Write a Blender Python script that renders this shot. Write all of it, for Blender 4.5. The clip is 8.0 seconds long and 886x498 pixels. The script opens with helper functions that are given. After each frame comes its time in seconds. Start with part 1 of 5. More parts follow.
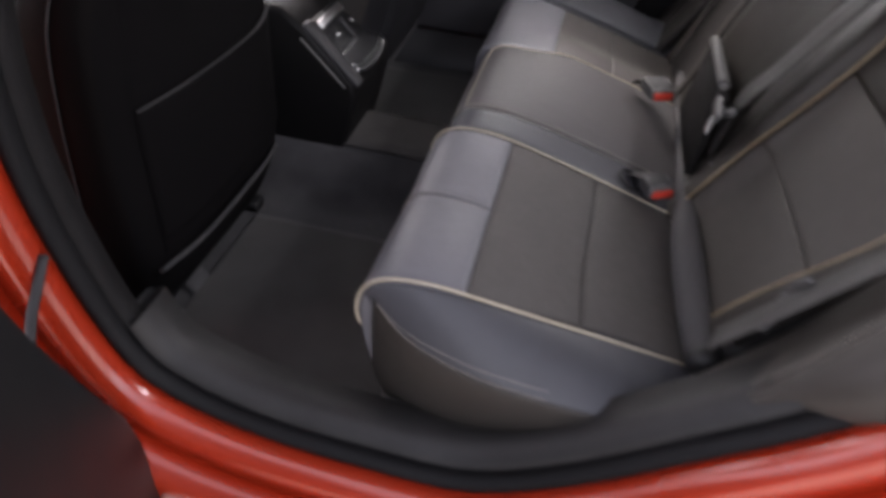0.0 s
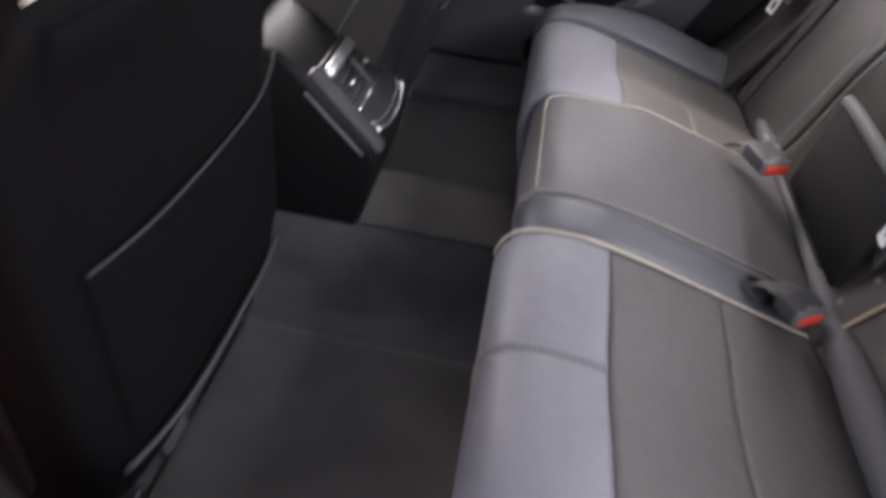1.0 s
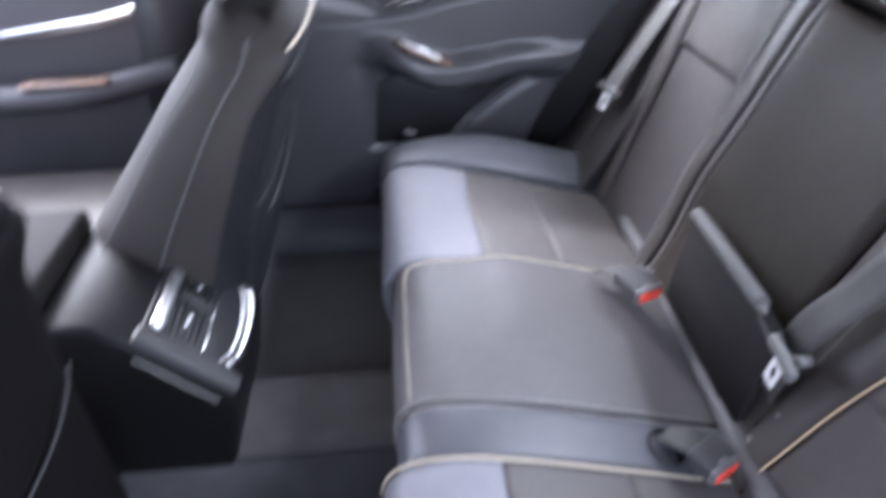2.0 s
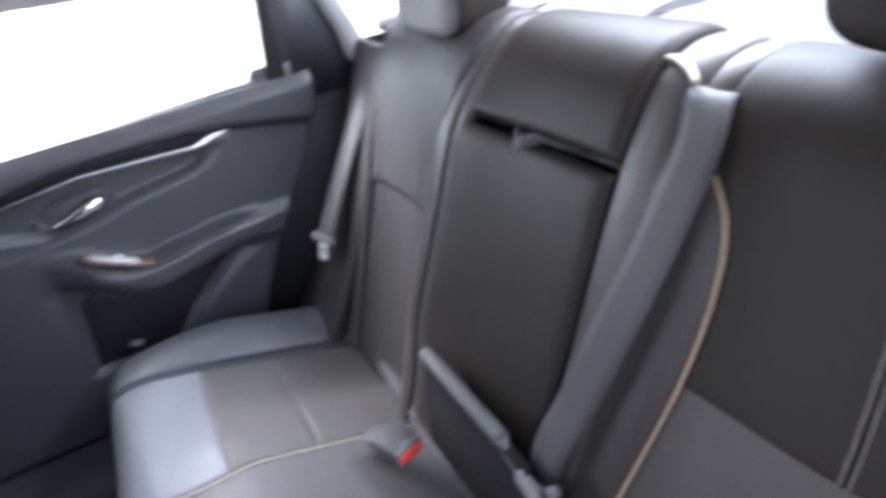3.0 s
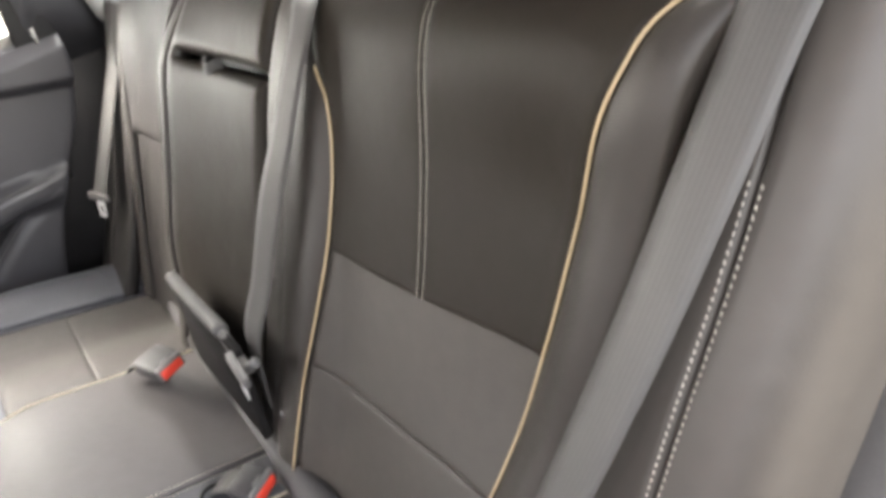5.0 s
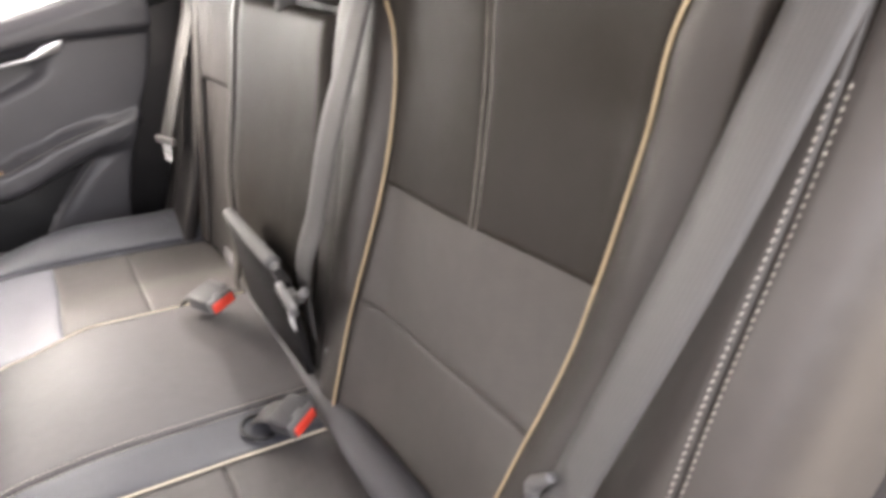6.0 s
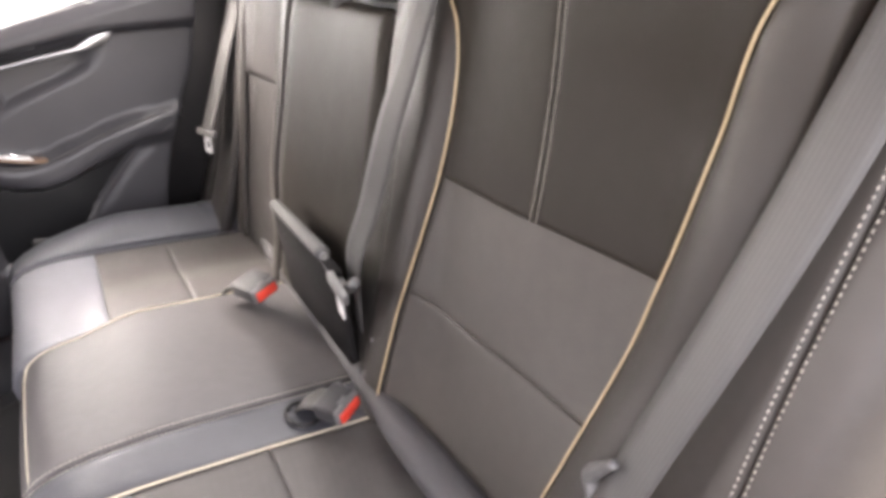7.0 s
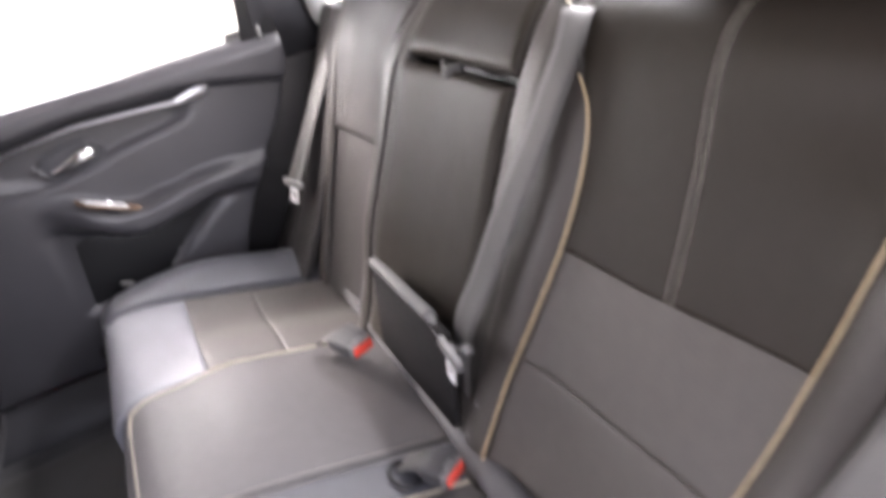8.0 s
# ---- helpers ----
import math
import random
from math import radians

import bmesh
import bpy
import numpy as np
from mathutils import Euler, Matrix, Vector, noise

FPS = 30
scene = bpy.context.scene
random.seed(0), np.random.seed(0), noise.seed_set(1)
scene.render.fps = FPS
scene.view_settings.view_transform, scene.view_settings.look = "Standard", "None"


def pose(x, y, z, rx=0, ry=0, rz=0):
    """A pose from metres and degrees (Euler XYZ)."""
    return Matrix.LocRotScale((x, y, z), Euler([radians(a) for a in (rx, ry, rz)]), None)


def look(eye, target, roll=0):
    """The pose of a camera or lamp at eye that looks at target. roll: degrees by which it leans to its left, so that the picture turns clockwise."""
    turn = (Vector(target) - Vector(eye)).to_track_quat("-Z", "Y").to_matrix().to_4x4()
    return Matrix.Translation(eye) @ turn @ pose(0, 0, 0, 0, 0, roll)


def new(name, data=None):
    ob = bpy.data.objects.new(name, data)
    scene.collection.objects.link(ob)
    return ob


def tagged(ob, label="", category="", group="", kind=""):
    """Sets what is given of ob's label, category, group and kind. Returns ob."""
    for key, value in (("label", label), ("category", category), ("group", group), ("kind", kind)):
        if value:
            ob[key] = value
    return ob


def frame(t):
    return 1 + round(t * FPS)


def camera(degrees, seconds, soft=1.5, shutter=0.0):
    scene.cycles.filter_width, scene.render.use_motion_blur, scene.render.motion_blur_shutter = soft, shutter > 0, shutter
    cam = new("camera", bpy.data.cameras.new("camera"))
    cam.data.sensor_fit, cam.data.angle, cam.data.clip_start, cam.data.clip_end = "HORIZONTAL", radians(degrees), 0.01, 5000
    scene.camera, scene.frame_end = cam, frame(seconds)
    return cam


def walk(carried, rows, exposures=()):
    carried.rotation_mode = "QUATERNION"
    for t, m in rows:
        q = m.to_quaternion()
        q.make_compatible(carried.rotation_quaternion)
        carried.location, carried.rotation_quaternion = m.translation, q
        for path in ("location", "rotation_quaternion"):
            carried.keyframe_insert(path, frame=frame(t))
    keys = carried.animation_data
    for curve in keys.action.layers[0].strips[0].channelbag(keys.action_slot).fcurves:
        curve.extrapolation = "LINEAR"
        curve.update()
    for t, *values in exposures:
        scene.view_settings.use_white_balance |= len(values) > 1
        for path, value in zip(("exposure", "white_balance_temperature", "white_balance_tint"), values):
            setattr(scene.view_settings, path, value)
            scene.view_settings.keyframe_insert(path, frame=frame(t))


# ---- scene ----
cam = camera(66.0, 8.0, 3.9, 0.8)
PATH = [
    (0, (0.258, -1.248, 0.983), (-0.010, 0.267, -0.295), 5.46),
    (0.5, (0.096, -1.115, 0.952), (-0.083, 0.421, -0.316), 7.93),
    (1, (0.017, -0.903, 0.921), (-0.098, 0.611, -0.381), 8.44),
    (1.2, (0.014, -0.838, 0.934), (-0.064, 0.679, -0.367), 7.01),
    (2.3, (0.153, -0.663, 1.059), (0.339, 1.014, -0.015), -6.41),
    (2.5, (0.197, -0.641, 1.054), (0.496, 1.058, 0.044), -8.48),
    (3, (0.278, -0.633, 1.066), (0.916, 1.007, 0.115), -12.18),
    (3.5, (0.329, -0.674, 1.062), (1.128, 0.898, 0.120), -13.35),
    (4, (0.410, -0.771, 1.055), (1.327, 0.691, 0.044), -19.57),
    (4.5, (0.452, -0.848, 1.042), (1.346, 0.595, -0.016), -19.57),
    (4.7, (0.424, -0.866, 1.020), (1.291, 0.575, -0.063), -17.72),
    (5.8, (0.406, -0.898, 0.954), (1.136, 0.607, -0.142), -15.73),
    (6, (0.388, -0.896, 0.941), (1.083, 0.642, -0.131), -14.89),
    (6.5, (0.352, -0.888, 0.957), (1.033, 0.658, -0.115), -14.96),
    (7, (0.337, -0.888, 0.949), (1.013, 0.671, -0.107), -13.55),
    (7.5, (0.295, -0.881, 0.959), (0.940, 0.694, -0.092), -12.57),
    (8, (0.260, -0.835, 1.016), (0.899, 0.800, 0.057), -13.07),
]
EXPOSURES = [(0.0, 2.28, 6600, 20), (0.5, 2.62, 6550, 18), (1.0, 3.03, 6450, 20), (2.5, 3.86, 5450, 17), (3.0, 3.38, 5650, 15), (3.5, 3.12, 5800, 15), (4.0, 3.50, 6100, 14), (4.5, 3.75, 6650, 11), (6.0, 3.94, 7050, 17), (7.5, 3.96, 6850, 20), (8.0, 3.89, 6600, 21)]
walk(cam, [(t, look(eye, target, roll)) for t, eye, target, roll in PATH], EXPOSURES)

# ---------------------------------------------------------------- light
world = bpy.data.worlds.new("sky")
scene.world = world
world.use_nodes = True
_wn = world.node_tree
_sky = _wn.nodes.new("ShaderNodeTexSky")
_sky.sky_type, _sky.sun_disc = "NISHITA", False
_sky.sun_elevation, _sky.sun_rotation = radians(50), radians(-36)
_sky.dust_density, _sky.air_density = 3.0, 1.0
_wn.nodes["Background"].inputs["Strength"].default_value = 0.15
_pale = _wn.nodes.new("ShaderNodeHueSaturation")  # thin overcast
_pale.inputs["Saturation"].default_value = 0.3
_wn.links.new(_sky.outputs["Color"], _pale.inputs["Color"])
_wn.links.new(_pale.outputs["Color"], _wn.nodes["Background"].inputs["Color"])
sun = new("sun", bpy.data.lights.new("sun", "SUN"))
sun.data.energy, sun.data.angle, sun.data.color = 1.2, radians(25), (1.0, 0.96, 0.9)
sun.matrix_world = look((-2.5, 4, 4.5), (0.4, 0, 0.4))


def window_light(name, eye, target, sx, sy, watts, color=(1.0, 0.98, 0.96)):
    """The sky's light, in a window's opening."""
    a = new(name, bpy.data.lights.new(name, "AREA"))
    a.data.shape, a.data.size, a.data.size_y, a.data.energy, a.data.color = "RECTANGLE", sx, sy, watts, color
    a.matrix_world = look(eye, target)
    return a


window_light("windscreen_light", (-1.05, 0.0, 1.05), (0.2, 0.0, 0.45), 1.3, 0.5, 0.10, (0.95, 0.97, 1.0))
window_light("side_window_light", (0.10, 0.80, 0.97), (0.2, 0.0, 0.45), 0.75, 0.30, 0.68)
window_light("front_window_light", (-0.70, 0.80, 0.95), (0.0, 0.0, 0.5), 0.7, 0.30, 0.3)
window_light("rear_window_light", (1.02, 0.0, 1.20), (0.92, 0.0, 0.84), 1.15, 0.26, 3.3, (0.97, 1.0, 0.99))


# ---------------------------------------------------------------- materials
def material(name, base, rough=0.5, metal=0.0, var=0.12, grain=260.0, bump=0.15, mottle=9.0, tint=None, spec=0.5, sheen=0.0, coat=0.0):
    m = bpy.data.materials.new(name)
    m.use_nodes = True
    nt = m.node_tree
    n, l = nt.nodes, nt.links
    b = n["Principled BSDF"]
    b.inputs["Metallic"].default_value = metal
    b.inputs["Specular IOR Level"].default_value = spec
    b.inputs["Sheen Weight"].default_value = sheen
    b.inputs["Coat Weight"].default_value = coat
    co = n.new("ShaderNodeTexCoord")
    big = n.new("ShaderNodeTexNoise")
    big.inputs["Scale"].default_value, big.inputs["Detail"].default_value = mottle, 4
    small = n.new("ShaderNodeTexNoise")
    small.inputs["Scale"].default_value, small.inputs["Detail"].default_value = grain, 3
    l.new(co.outputs["Object"], big.inputs["Vector"])
    l.new(co.outputs["Object"], small.inputs["Vector"])
    mix = n.new("ShaderNodeMix")
    mix.data_type = "FLOAT"
    mix.inputs[0].default_value = 0.4
    l.new(big.outputs["Fac"], mix.inputs[2])
    l.new(small.outputs["Fac"], mix.inputs[3])
    ramp = n.new("ShaderNodeValToRGB")
    lo = [c * (1 - var) for c in base]
    hi = [c * (1 + var) for c in (tint or base)]
    ramp.color_ramp.elements[0].position, ramp.color_ramp.elements[1].position = 0.3, 0.7
    ramp.color_ramp.elements[0].color, ramp.color_ramp.elements[1].color = (*lo, 1), (*hi, 1)
    l.new(mix.outputs[0], ramp.inputs["Fac"])
    l.new(ramp.outputs["Color"], b.inputs["Base Color"])
    rr = n.new("ShaderNodeMapRange")
    rr.inputs["To Min"].default_value, rr.inputs["To Max"].default_value = max(0.02, rough - 0.08), min(1, rough + 0.08)
    l.new(big.outputs["Fac"], rr.inputs["Value"])
    l.new(rr.outputs["Result"], b.inputs["Roughness"])
    bp = n.new("ShaderNodeBump")
    bp.inputs["Strength"].default_value, bp.inputs["Distance"].default_value = bump, 0.002
    l.new(small.outputs["Fac"], bp.inputs["Height"])
    l.new(bp.outputs["Normal"], b.inputs["Normal"])
    return m


def leather(name, base, rough, pore=420.0, bump=0.25, spec=0.45, var=0.1):
    """Grained leather: creased cells over a slow mottling."""
    m = material(name, base, rough, var=var, grain=60, bump=0.1, mottle=7, spec=spec)
    n, l = m.node_tree.nodes, m.node_tree.links
    cell = n.new("ShaderNodeTexVoronoi")
    cell.feature = "DISTANCE_TO_EDGE"
    cell.inputs["Scale"].default_value = pore
    co = next(x for x in n if x.type == "TEX_COORD")
    l.new(co.outputs["Object"], cell.inputs["Vector"])
    wave = n.new("ShaderNodeTexNoise")
    wave.inputs["Scale"].default_value, wave.inputs["Detail"].default_value = 22, 3
    l.new(co.outputs["Object"], wave.inputs["Vector"])
    b1 = next(x for x in n if x.type == "BUMP")
    b2 = n.new("ShaderNodeBump")
    b2.inputs["Strength"].default_value, b2.inputs["Distance"].default_value = bump, 0.0012
    l.new(cell.outputs["Distance"], b2.inputs["Height"])
    b3 = n.new("ShaderNodeBump")
    b3.inputs["Strength"].default_value, b3.inputs["Distance"].default_value = 0.12, 0.006
    l.new(wave.outputs["Fac"], b3.inputs["Height"])
    l.new(b1.outputs["Normal"], b2.inputs["Normal"])
    l.new(b2.outputs["Normal"], b3.inputs["Normal"])
    l.new(b3.outputs["Normal"], n["Principled BSDF"].inputs["Normal"])
    return m


def perforated(name, base, rough):
    """Leather with rows of punched pinholes."""
    m = leather(name, base, rough, 380, 0.15, var=0.17)
    n, l = m.node_tree.nodes, m.node_tree.links
    co = next(x for x in n if x.type == "TEX_COORD")
    dots = n.new("ShaderNodeTexVoronoi")
    dots.inputs["Scale"].default_value, dots.inputs["Randomness"].default_value = 330, 0.15
    l.new(co.outputs["Object"], dots.inputs["Vector"])
    ramp = n.new("ShaderNodeValToRGB")
    ramp.color_ramp.elements[0].position, ramp.color_ramp.elements[1].position = 0.22, 0.36
    ramp.color_ramp.elements[0].color, ramp.color_ramp.elements[1].color = (0.25, 0.25, 0.25, 1), (1, 1, 1, 1)
    l.new(dots.outputs["Distance"], ramp.inputs["Fac"])
    b = n["Principled BSDF"]
    was = b.inputs["Base Color"].links[0].from_socket
    mul = n.new("ShaderNodeMix")
    mul.data_type, mul.blend_type = "RGBA", "MULTIPLY"
    mul.inputs[0].default_value = 0.2
    l.new(was, mul.inputs[6])
    l.new(ramp.outputs["Color"], mul.inputs[7])
    l.new(mul.outputs[2], b.inputs["Base Color"])
    return m


def webbing(name, base, rough=0.5):
    """Woven belt: ribs along its length and a fine weave across, by the strip's own coordinates."""
    m = material(name, base, rough, var=0.08, grain=300, bump=0.1, spec=0.5)
    n, l = m.node_tree.nodes, m.node_tree.links
    uv = n.new("ShaderNodeUVMap")
    w1 = n.new("ShaderNodeTexWave")
    w1.bands_direction = "X"
    w1.inputs["Scale"].default_value, w1.inputs["Distortion"].default_value = 74, 0.5
    w2 = n.new("ShaderNodeTexWave")
    w2.bands_direction = "DIAGONAL"
    w2.inputs["Scale"].default_value = 190
    l.new(uv.outputs["UV"], w1.inputs["Vector"])
    l.new(uv.outputs["UV"], w2.inputs["Vector"])
    add = n.new("ShaderNodeMath")
    add.operation = "MULTIPLY_ADD"
    add.inputs[1].default_value = 0.4
    l.new(w2.outputs["Fac"], add.inputs[0])
    l.new(w1.outputs["Fac"], add.inputs[2])
    b1 = next(x for x in n if x.type == "BUMP")
    b2 = n.new("ShaderNodeBump")
    b2.inputs["Strength"].default_value, b2.inputs["Distance"].default_value = 0.15, 0.0004
    l.new(add.outputs[0], b2.inputs["Height"])
    l.new(b1.outputs["Normal"], b2.inputs["Normal"])
    l.new(b2.outputs["Normal"], n["Principled BSDF"].inputs["Normal"])
    b = n["Principled BSDF"]
    tone = n.new("ShaderNodeMapRange")
    tone.inputs["From Max"].default_value, tone.inputs["To Min"].default_value, tone.inputs["To Max"].default_value = 1.4, 0.82, 1.07
    l.new(add.outputs[0], tone.inputs["Value"])
    mul = n.new("ShaderNodeMix")
    mul.data_type, mul.blend_type = "RGBA", "MULTIPLY"
    mul.inputs[0].default_value = 1.0
    l.new(b.inputs["Base Color"].links[0].from_socket, mul.inputs[6])
    l.new(tone.outputs["Result"], mul.inputs[7])
    l.new(mul.outputs[2], b.inputs["Base Color"])
    return m


def glass_material(name, color, rough=0.0):
    m = bpy.data.materials.new(name)
    m.use_nodes = True
    b = m.node_tree.nodes["Principled BSDF"]
    b.inputs["Base Color"].default_value = (*color, 1)
    b.inputs["Roughness"].default_value = rough
    b.inputs["Transmission Weight"].default_value = 1.0
    b.inputs["IOR"].default_value = 1.45
    return m


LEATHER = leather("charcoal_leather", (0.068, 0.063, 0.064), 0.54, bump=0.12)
# LEATHER darkened for the seat backs: their dimmer light is in the colour.
LEATHER_BACK_SHADED = leather("charcoal_shaded_back_leather", (0.0158, 0.0128, 0.0100), 0.50, spec=0.14)
LEATHER_BOLSTER = leather("dark_brown_bolster_leather", (0.028, 0.0243, 0.0215), 0.44, spec=0.3)
# Copy of the seat leather with the far side's shade put into it.
LEATHER_FAR_SHADED = leather("charcoal_shaded_far_leather", (0.0235, 0.0212, 0.0204), 0.49, spec=0.22)
LEATHER_SIDE = leather("charcoal_leather_bolster", (0.036, 0.0322, 0.0288), 0.46, spec=0.32)
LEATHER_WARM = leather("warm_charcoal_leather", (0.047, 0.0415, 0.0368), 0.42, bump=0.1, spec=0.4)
LEATHER_BLUE = leather("slate_leather", (0.055, 0.056, 0.064), 0.42)
DOOR_TRIM = material("door_soft_trim", (0.040, 0.039, 0.0435), 0.34, var=0.12, grain=380, bump=0.3)
# Driver's seat back and sides: interior shade put into near-black base colours.
SEAT_BLACK_SHADED = material("black_shaded_seat_cloth", (0.003, 0.0026, 0.003), 0.8, var=0.2, grain=500, bump=0.3, spec=0.08)
SEAT_HIDE_SHADED = leather("black_brown_shaded_leather", (0.0035, 0.0029, 0.0030), 0.6, spec=0.06)
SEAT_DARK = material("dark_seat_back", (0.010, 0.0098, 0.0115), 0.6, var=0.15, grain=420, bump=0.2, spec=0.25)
CONSOLE = material("black_console_plastic", (0.0045, 0.0042, 0.0045), 0.5, var=0.15, grain=420, bump=0.25, spec=0.2)
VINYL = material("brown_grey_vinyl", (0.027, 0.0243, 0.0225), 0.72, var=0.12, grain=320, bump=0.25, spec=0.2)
SCUFF = material("worn_grey_scuff_plastic", (0.030, 0.029, 0.029), 0.5, var=0.25, grain=300, bump=0.3, mottle=16, spec=0.3)
LEATHER_GREY = leather("grey_leather", (0.138, 0.138, 0.153), 0.47, spec=0.35)
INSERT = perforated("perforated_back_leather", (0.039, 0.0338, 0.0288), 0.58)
INSERT_SEAT = perforated("perforated_seat_leather", (0.063, 0.0575, 0.0545), 0.6)
PIPING = material("tan_piping", (0.36, 0.275, 0.165), 0.45, var=0.1, grain=500, bump=0.2)
PIPING_PALE = material("pale_piping", (0.50, 0.44, 0.34), 0.5, var=0.1, grain=500, bump=0.2)
THREAD = material("pale_thread", (0.45, 0.415, 0.36), 0.7, var=0.15, grain=900, bump=0.4)
CARPET = material("dark_carpet", (0.042, 0.041, 0.044), 0.95, var=0.35, grain=700, bump=0.9, mottle=14, spec=0.1, sheen=0.2)
CARPET_MAT = material("charcoal_mat", (0.042, 0.040, 0.039), 0.92, var=0.3, grain=520, bump=0.9, mottle=11, spec=0.15, sheen=0.2)
TUNNEL = material("grey_tunnel_mat", (0.060, 0.057, 0.056), 0.9, var=0.25, grain=520, bump=0.8, mottle=11, spec=0.15)
PLASTIC = material("black_plastic", (0.010, 0.010, 0.011), 0.45, var=0.12, grain=420, bump=0.25, spec=0.35)
PLASTIC_SOFT = material("soft_touch_trim", (0.030, 0.030, 0.034), 0.55, var=0.12, grain=380, bump=0.3)
BUCKLE_GREY = material("dark_grey_plastic", (0.036, 0.035, 0.037), 0.52, var=0.08, grain=300, bump=0.15, spec=0.3)
PALE_TRIM = material("pale_grey_trim", (0.22, 0.22, 0.215), 0.55, var=0.08, grain=420, bump=0.3)
PLASTIC_GREY = material("grey_plastic", (0.095, 0.093, 0.092), 0.45, var=0.08, grain=300, bump=0.15)
FOAM = material("grey_felt_roll", (0.044, 0.042, 0.044), 0.8, var=0.15, grain=420, bump=0.5)
CHROME = material("satin_chrome", (0.78, 0.78, 0.78), 0.18, metal=1.0, var=0.03, grain=200, bump=0.02)
STRIP = material("brushed_trim", (0.42, 0.42, 0.44), 0.30, metal=1.0, var=0.05, grain=250, bump=0.05)
ZINC = material("zinc_steel", (0.62, 0.62, 0.62), 0.4, metal=0.35, var=0.05, grain=300, bump=0.05)
WOOD = material("burl_wood_trim", (0.14, 0.088, 0.058), 0.25, var=0.35, grain=90, bump=0.05, mottle=30, coat=0.6)
RED = material("red_button", (0.62, 0.050, 0.028), 0.35, var=0.05, grain=300, bump=0.05)
PAINT = material("orange_red_paint", (0.40, 0.030, 0.009), 0.28, var=0.04, grain=800, bump=0.02, mottle=5, coat=0.8)
# Trim plastic darkened: the weak light on the pillar is in this colour.
PILLAR_DARKENED = material("darkened_trim_plastic", (0.010, 0.0095, 0.010), 0.66, var=0.2, grain=300, bump=0.3, mottle=16, spec=0.2)
# Handle's grey raised: the rear window's highlights on it are in the colour.
HANDLE_LIT_GREY = material("grey_lit_handle_plastic", (0.17, 0.168, 0.166), 0.5, var=0.1, grain=300, bump=0.2, spec=0.3)
LID = leather("dark_lid_leather", (0.010, 0.0092, 0.009), 0.7, spec=0.10)
VENT_METAL = material("satin_vent_metal", (0.60, 0.60, 0.60), 0.38, metal=1.0, var=0.04, grain=260, bump=0.03)
STRIP_GREY = material("matt_grey_plastic", (0.085, 0.083, 0.082), 0.66, var=0.12, grain=300, bump=0.2, spec=0.2)
FELT_DARK = material("dark_felt", (0.014, 0.013, 0.013), 0.88, var=0.2, grain=520, bump=0.6, spec=0.08)
SEAL_GREY = material("grey_seal_rubber", (0.055, 0.053, 0.052), 0.6, var=0.12, grain=350, bump=0.2, spec=0.25)
RUBBER = material("black_rubber", (0.010, 0.010, 0.011), 0.65, var=0.15, grain=350, bump=0.3, spec=0.2)
HEADLINER = material("grey_headliner", (0.33, 0.32, 0.30), 0.95, var=0.08, grain=600, bump=0.5)
SHELF = material("shelf_felt", (0.125, 0.130, 0.129), 0.85, var=0.12, grain=650, bump=0.5)
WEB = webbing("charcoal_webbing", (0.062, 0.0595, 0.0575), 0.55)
# Same webbing as WEB, darkened: the other two belts' shade is in its colour.
WEB_SHADED = webbing("charcoal_shaded_webbing", (0.029, 0.0273, 0.0262), 0.62)
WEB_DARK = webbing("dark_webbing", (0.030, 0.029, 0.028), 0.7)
GLASS = glass_material("clear_glass", (0.92, 0.96, 0.94))
CONCRETE = material("pale_concrete", (0.42, 0.39, 0.33), 0.85, var=0.15, grain=40, bump=0.4, mottle=1.5)


# ---------------------------------------------------------------- mesh helpers
def thing(name, label, category, at=(0, 0, 0), group="", kind=""):
    e = new(name)
    e.location = at
    return tagged(e, label, category, group, kind)


def part(name, bm, mat, parent, label="", smooth=True):
    if bm.faces:
        bmesh.ops.recalc_face_normals(bm, faces=bm.faces)
    me = bpy.data.meshes.new(name)
    bm.to_mesh(me)
    bm.free()
    for m in (mat if isinstance(mat, (list, tuple)) else [mat]):
        me.materials.append(m)
    if smooth:
        for p in me.polygons:
            p.use_smooth = True
    ob = new(name, me)
    if parent:
        ob.parent = parent
        off = Vector(parent.location)
        up = parent.parent
        while up:
            off += Vector(up.location)
            up = up.parent
        me.transform(Matrix.Translation(-off))
    return tagged(ob, label)


def curve(points, n):
    """n points at even arclength on a smooth line through the given points."""
    p = [Vector(q) for q in points]
    p = [2 * p[0] - p[1]] + p + [2 * p[-1] - p[-2]]
    fine = []
    for i in range(1, len(p) - 2):
        for k in range(24):
            t = k / 24
            fine.append(0.5 * (2 * p[i] + (p[i + 1] - p[i - 1]) * t + (2 * p[i - 1] - 5 * p[i] + 4 * p[i + 1] - p[i + 2]) * t * t
                               + (3 * p[i] - p[i - 1] - 3 * p[i + 1] + p[i + 2]) * t ** 3))
    fine.append(p[-2])
    ls = [0.0]
    for a, b in zip(fine, fine[1:]):
        ls.append(ls[-1] + (b - a).length)
    out, j = [], 0
    for k in range(n):
        s = ls[-1] * k / (n - 1)
        while j < len(ls) - 2 and ls[j + 1] < s:
            j += 1
        f = (s - ls[j]) / max(1e-9, ls[j + 1] - ls[j])
        out.append(fine[j].lerp(fine[j + 1], min(1, max(0, f))))
    return out


def length(points):
    return sum((b - a).length for a, b in zip(points, points[1:]))


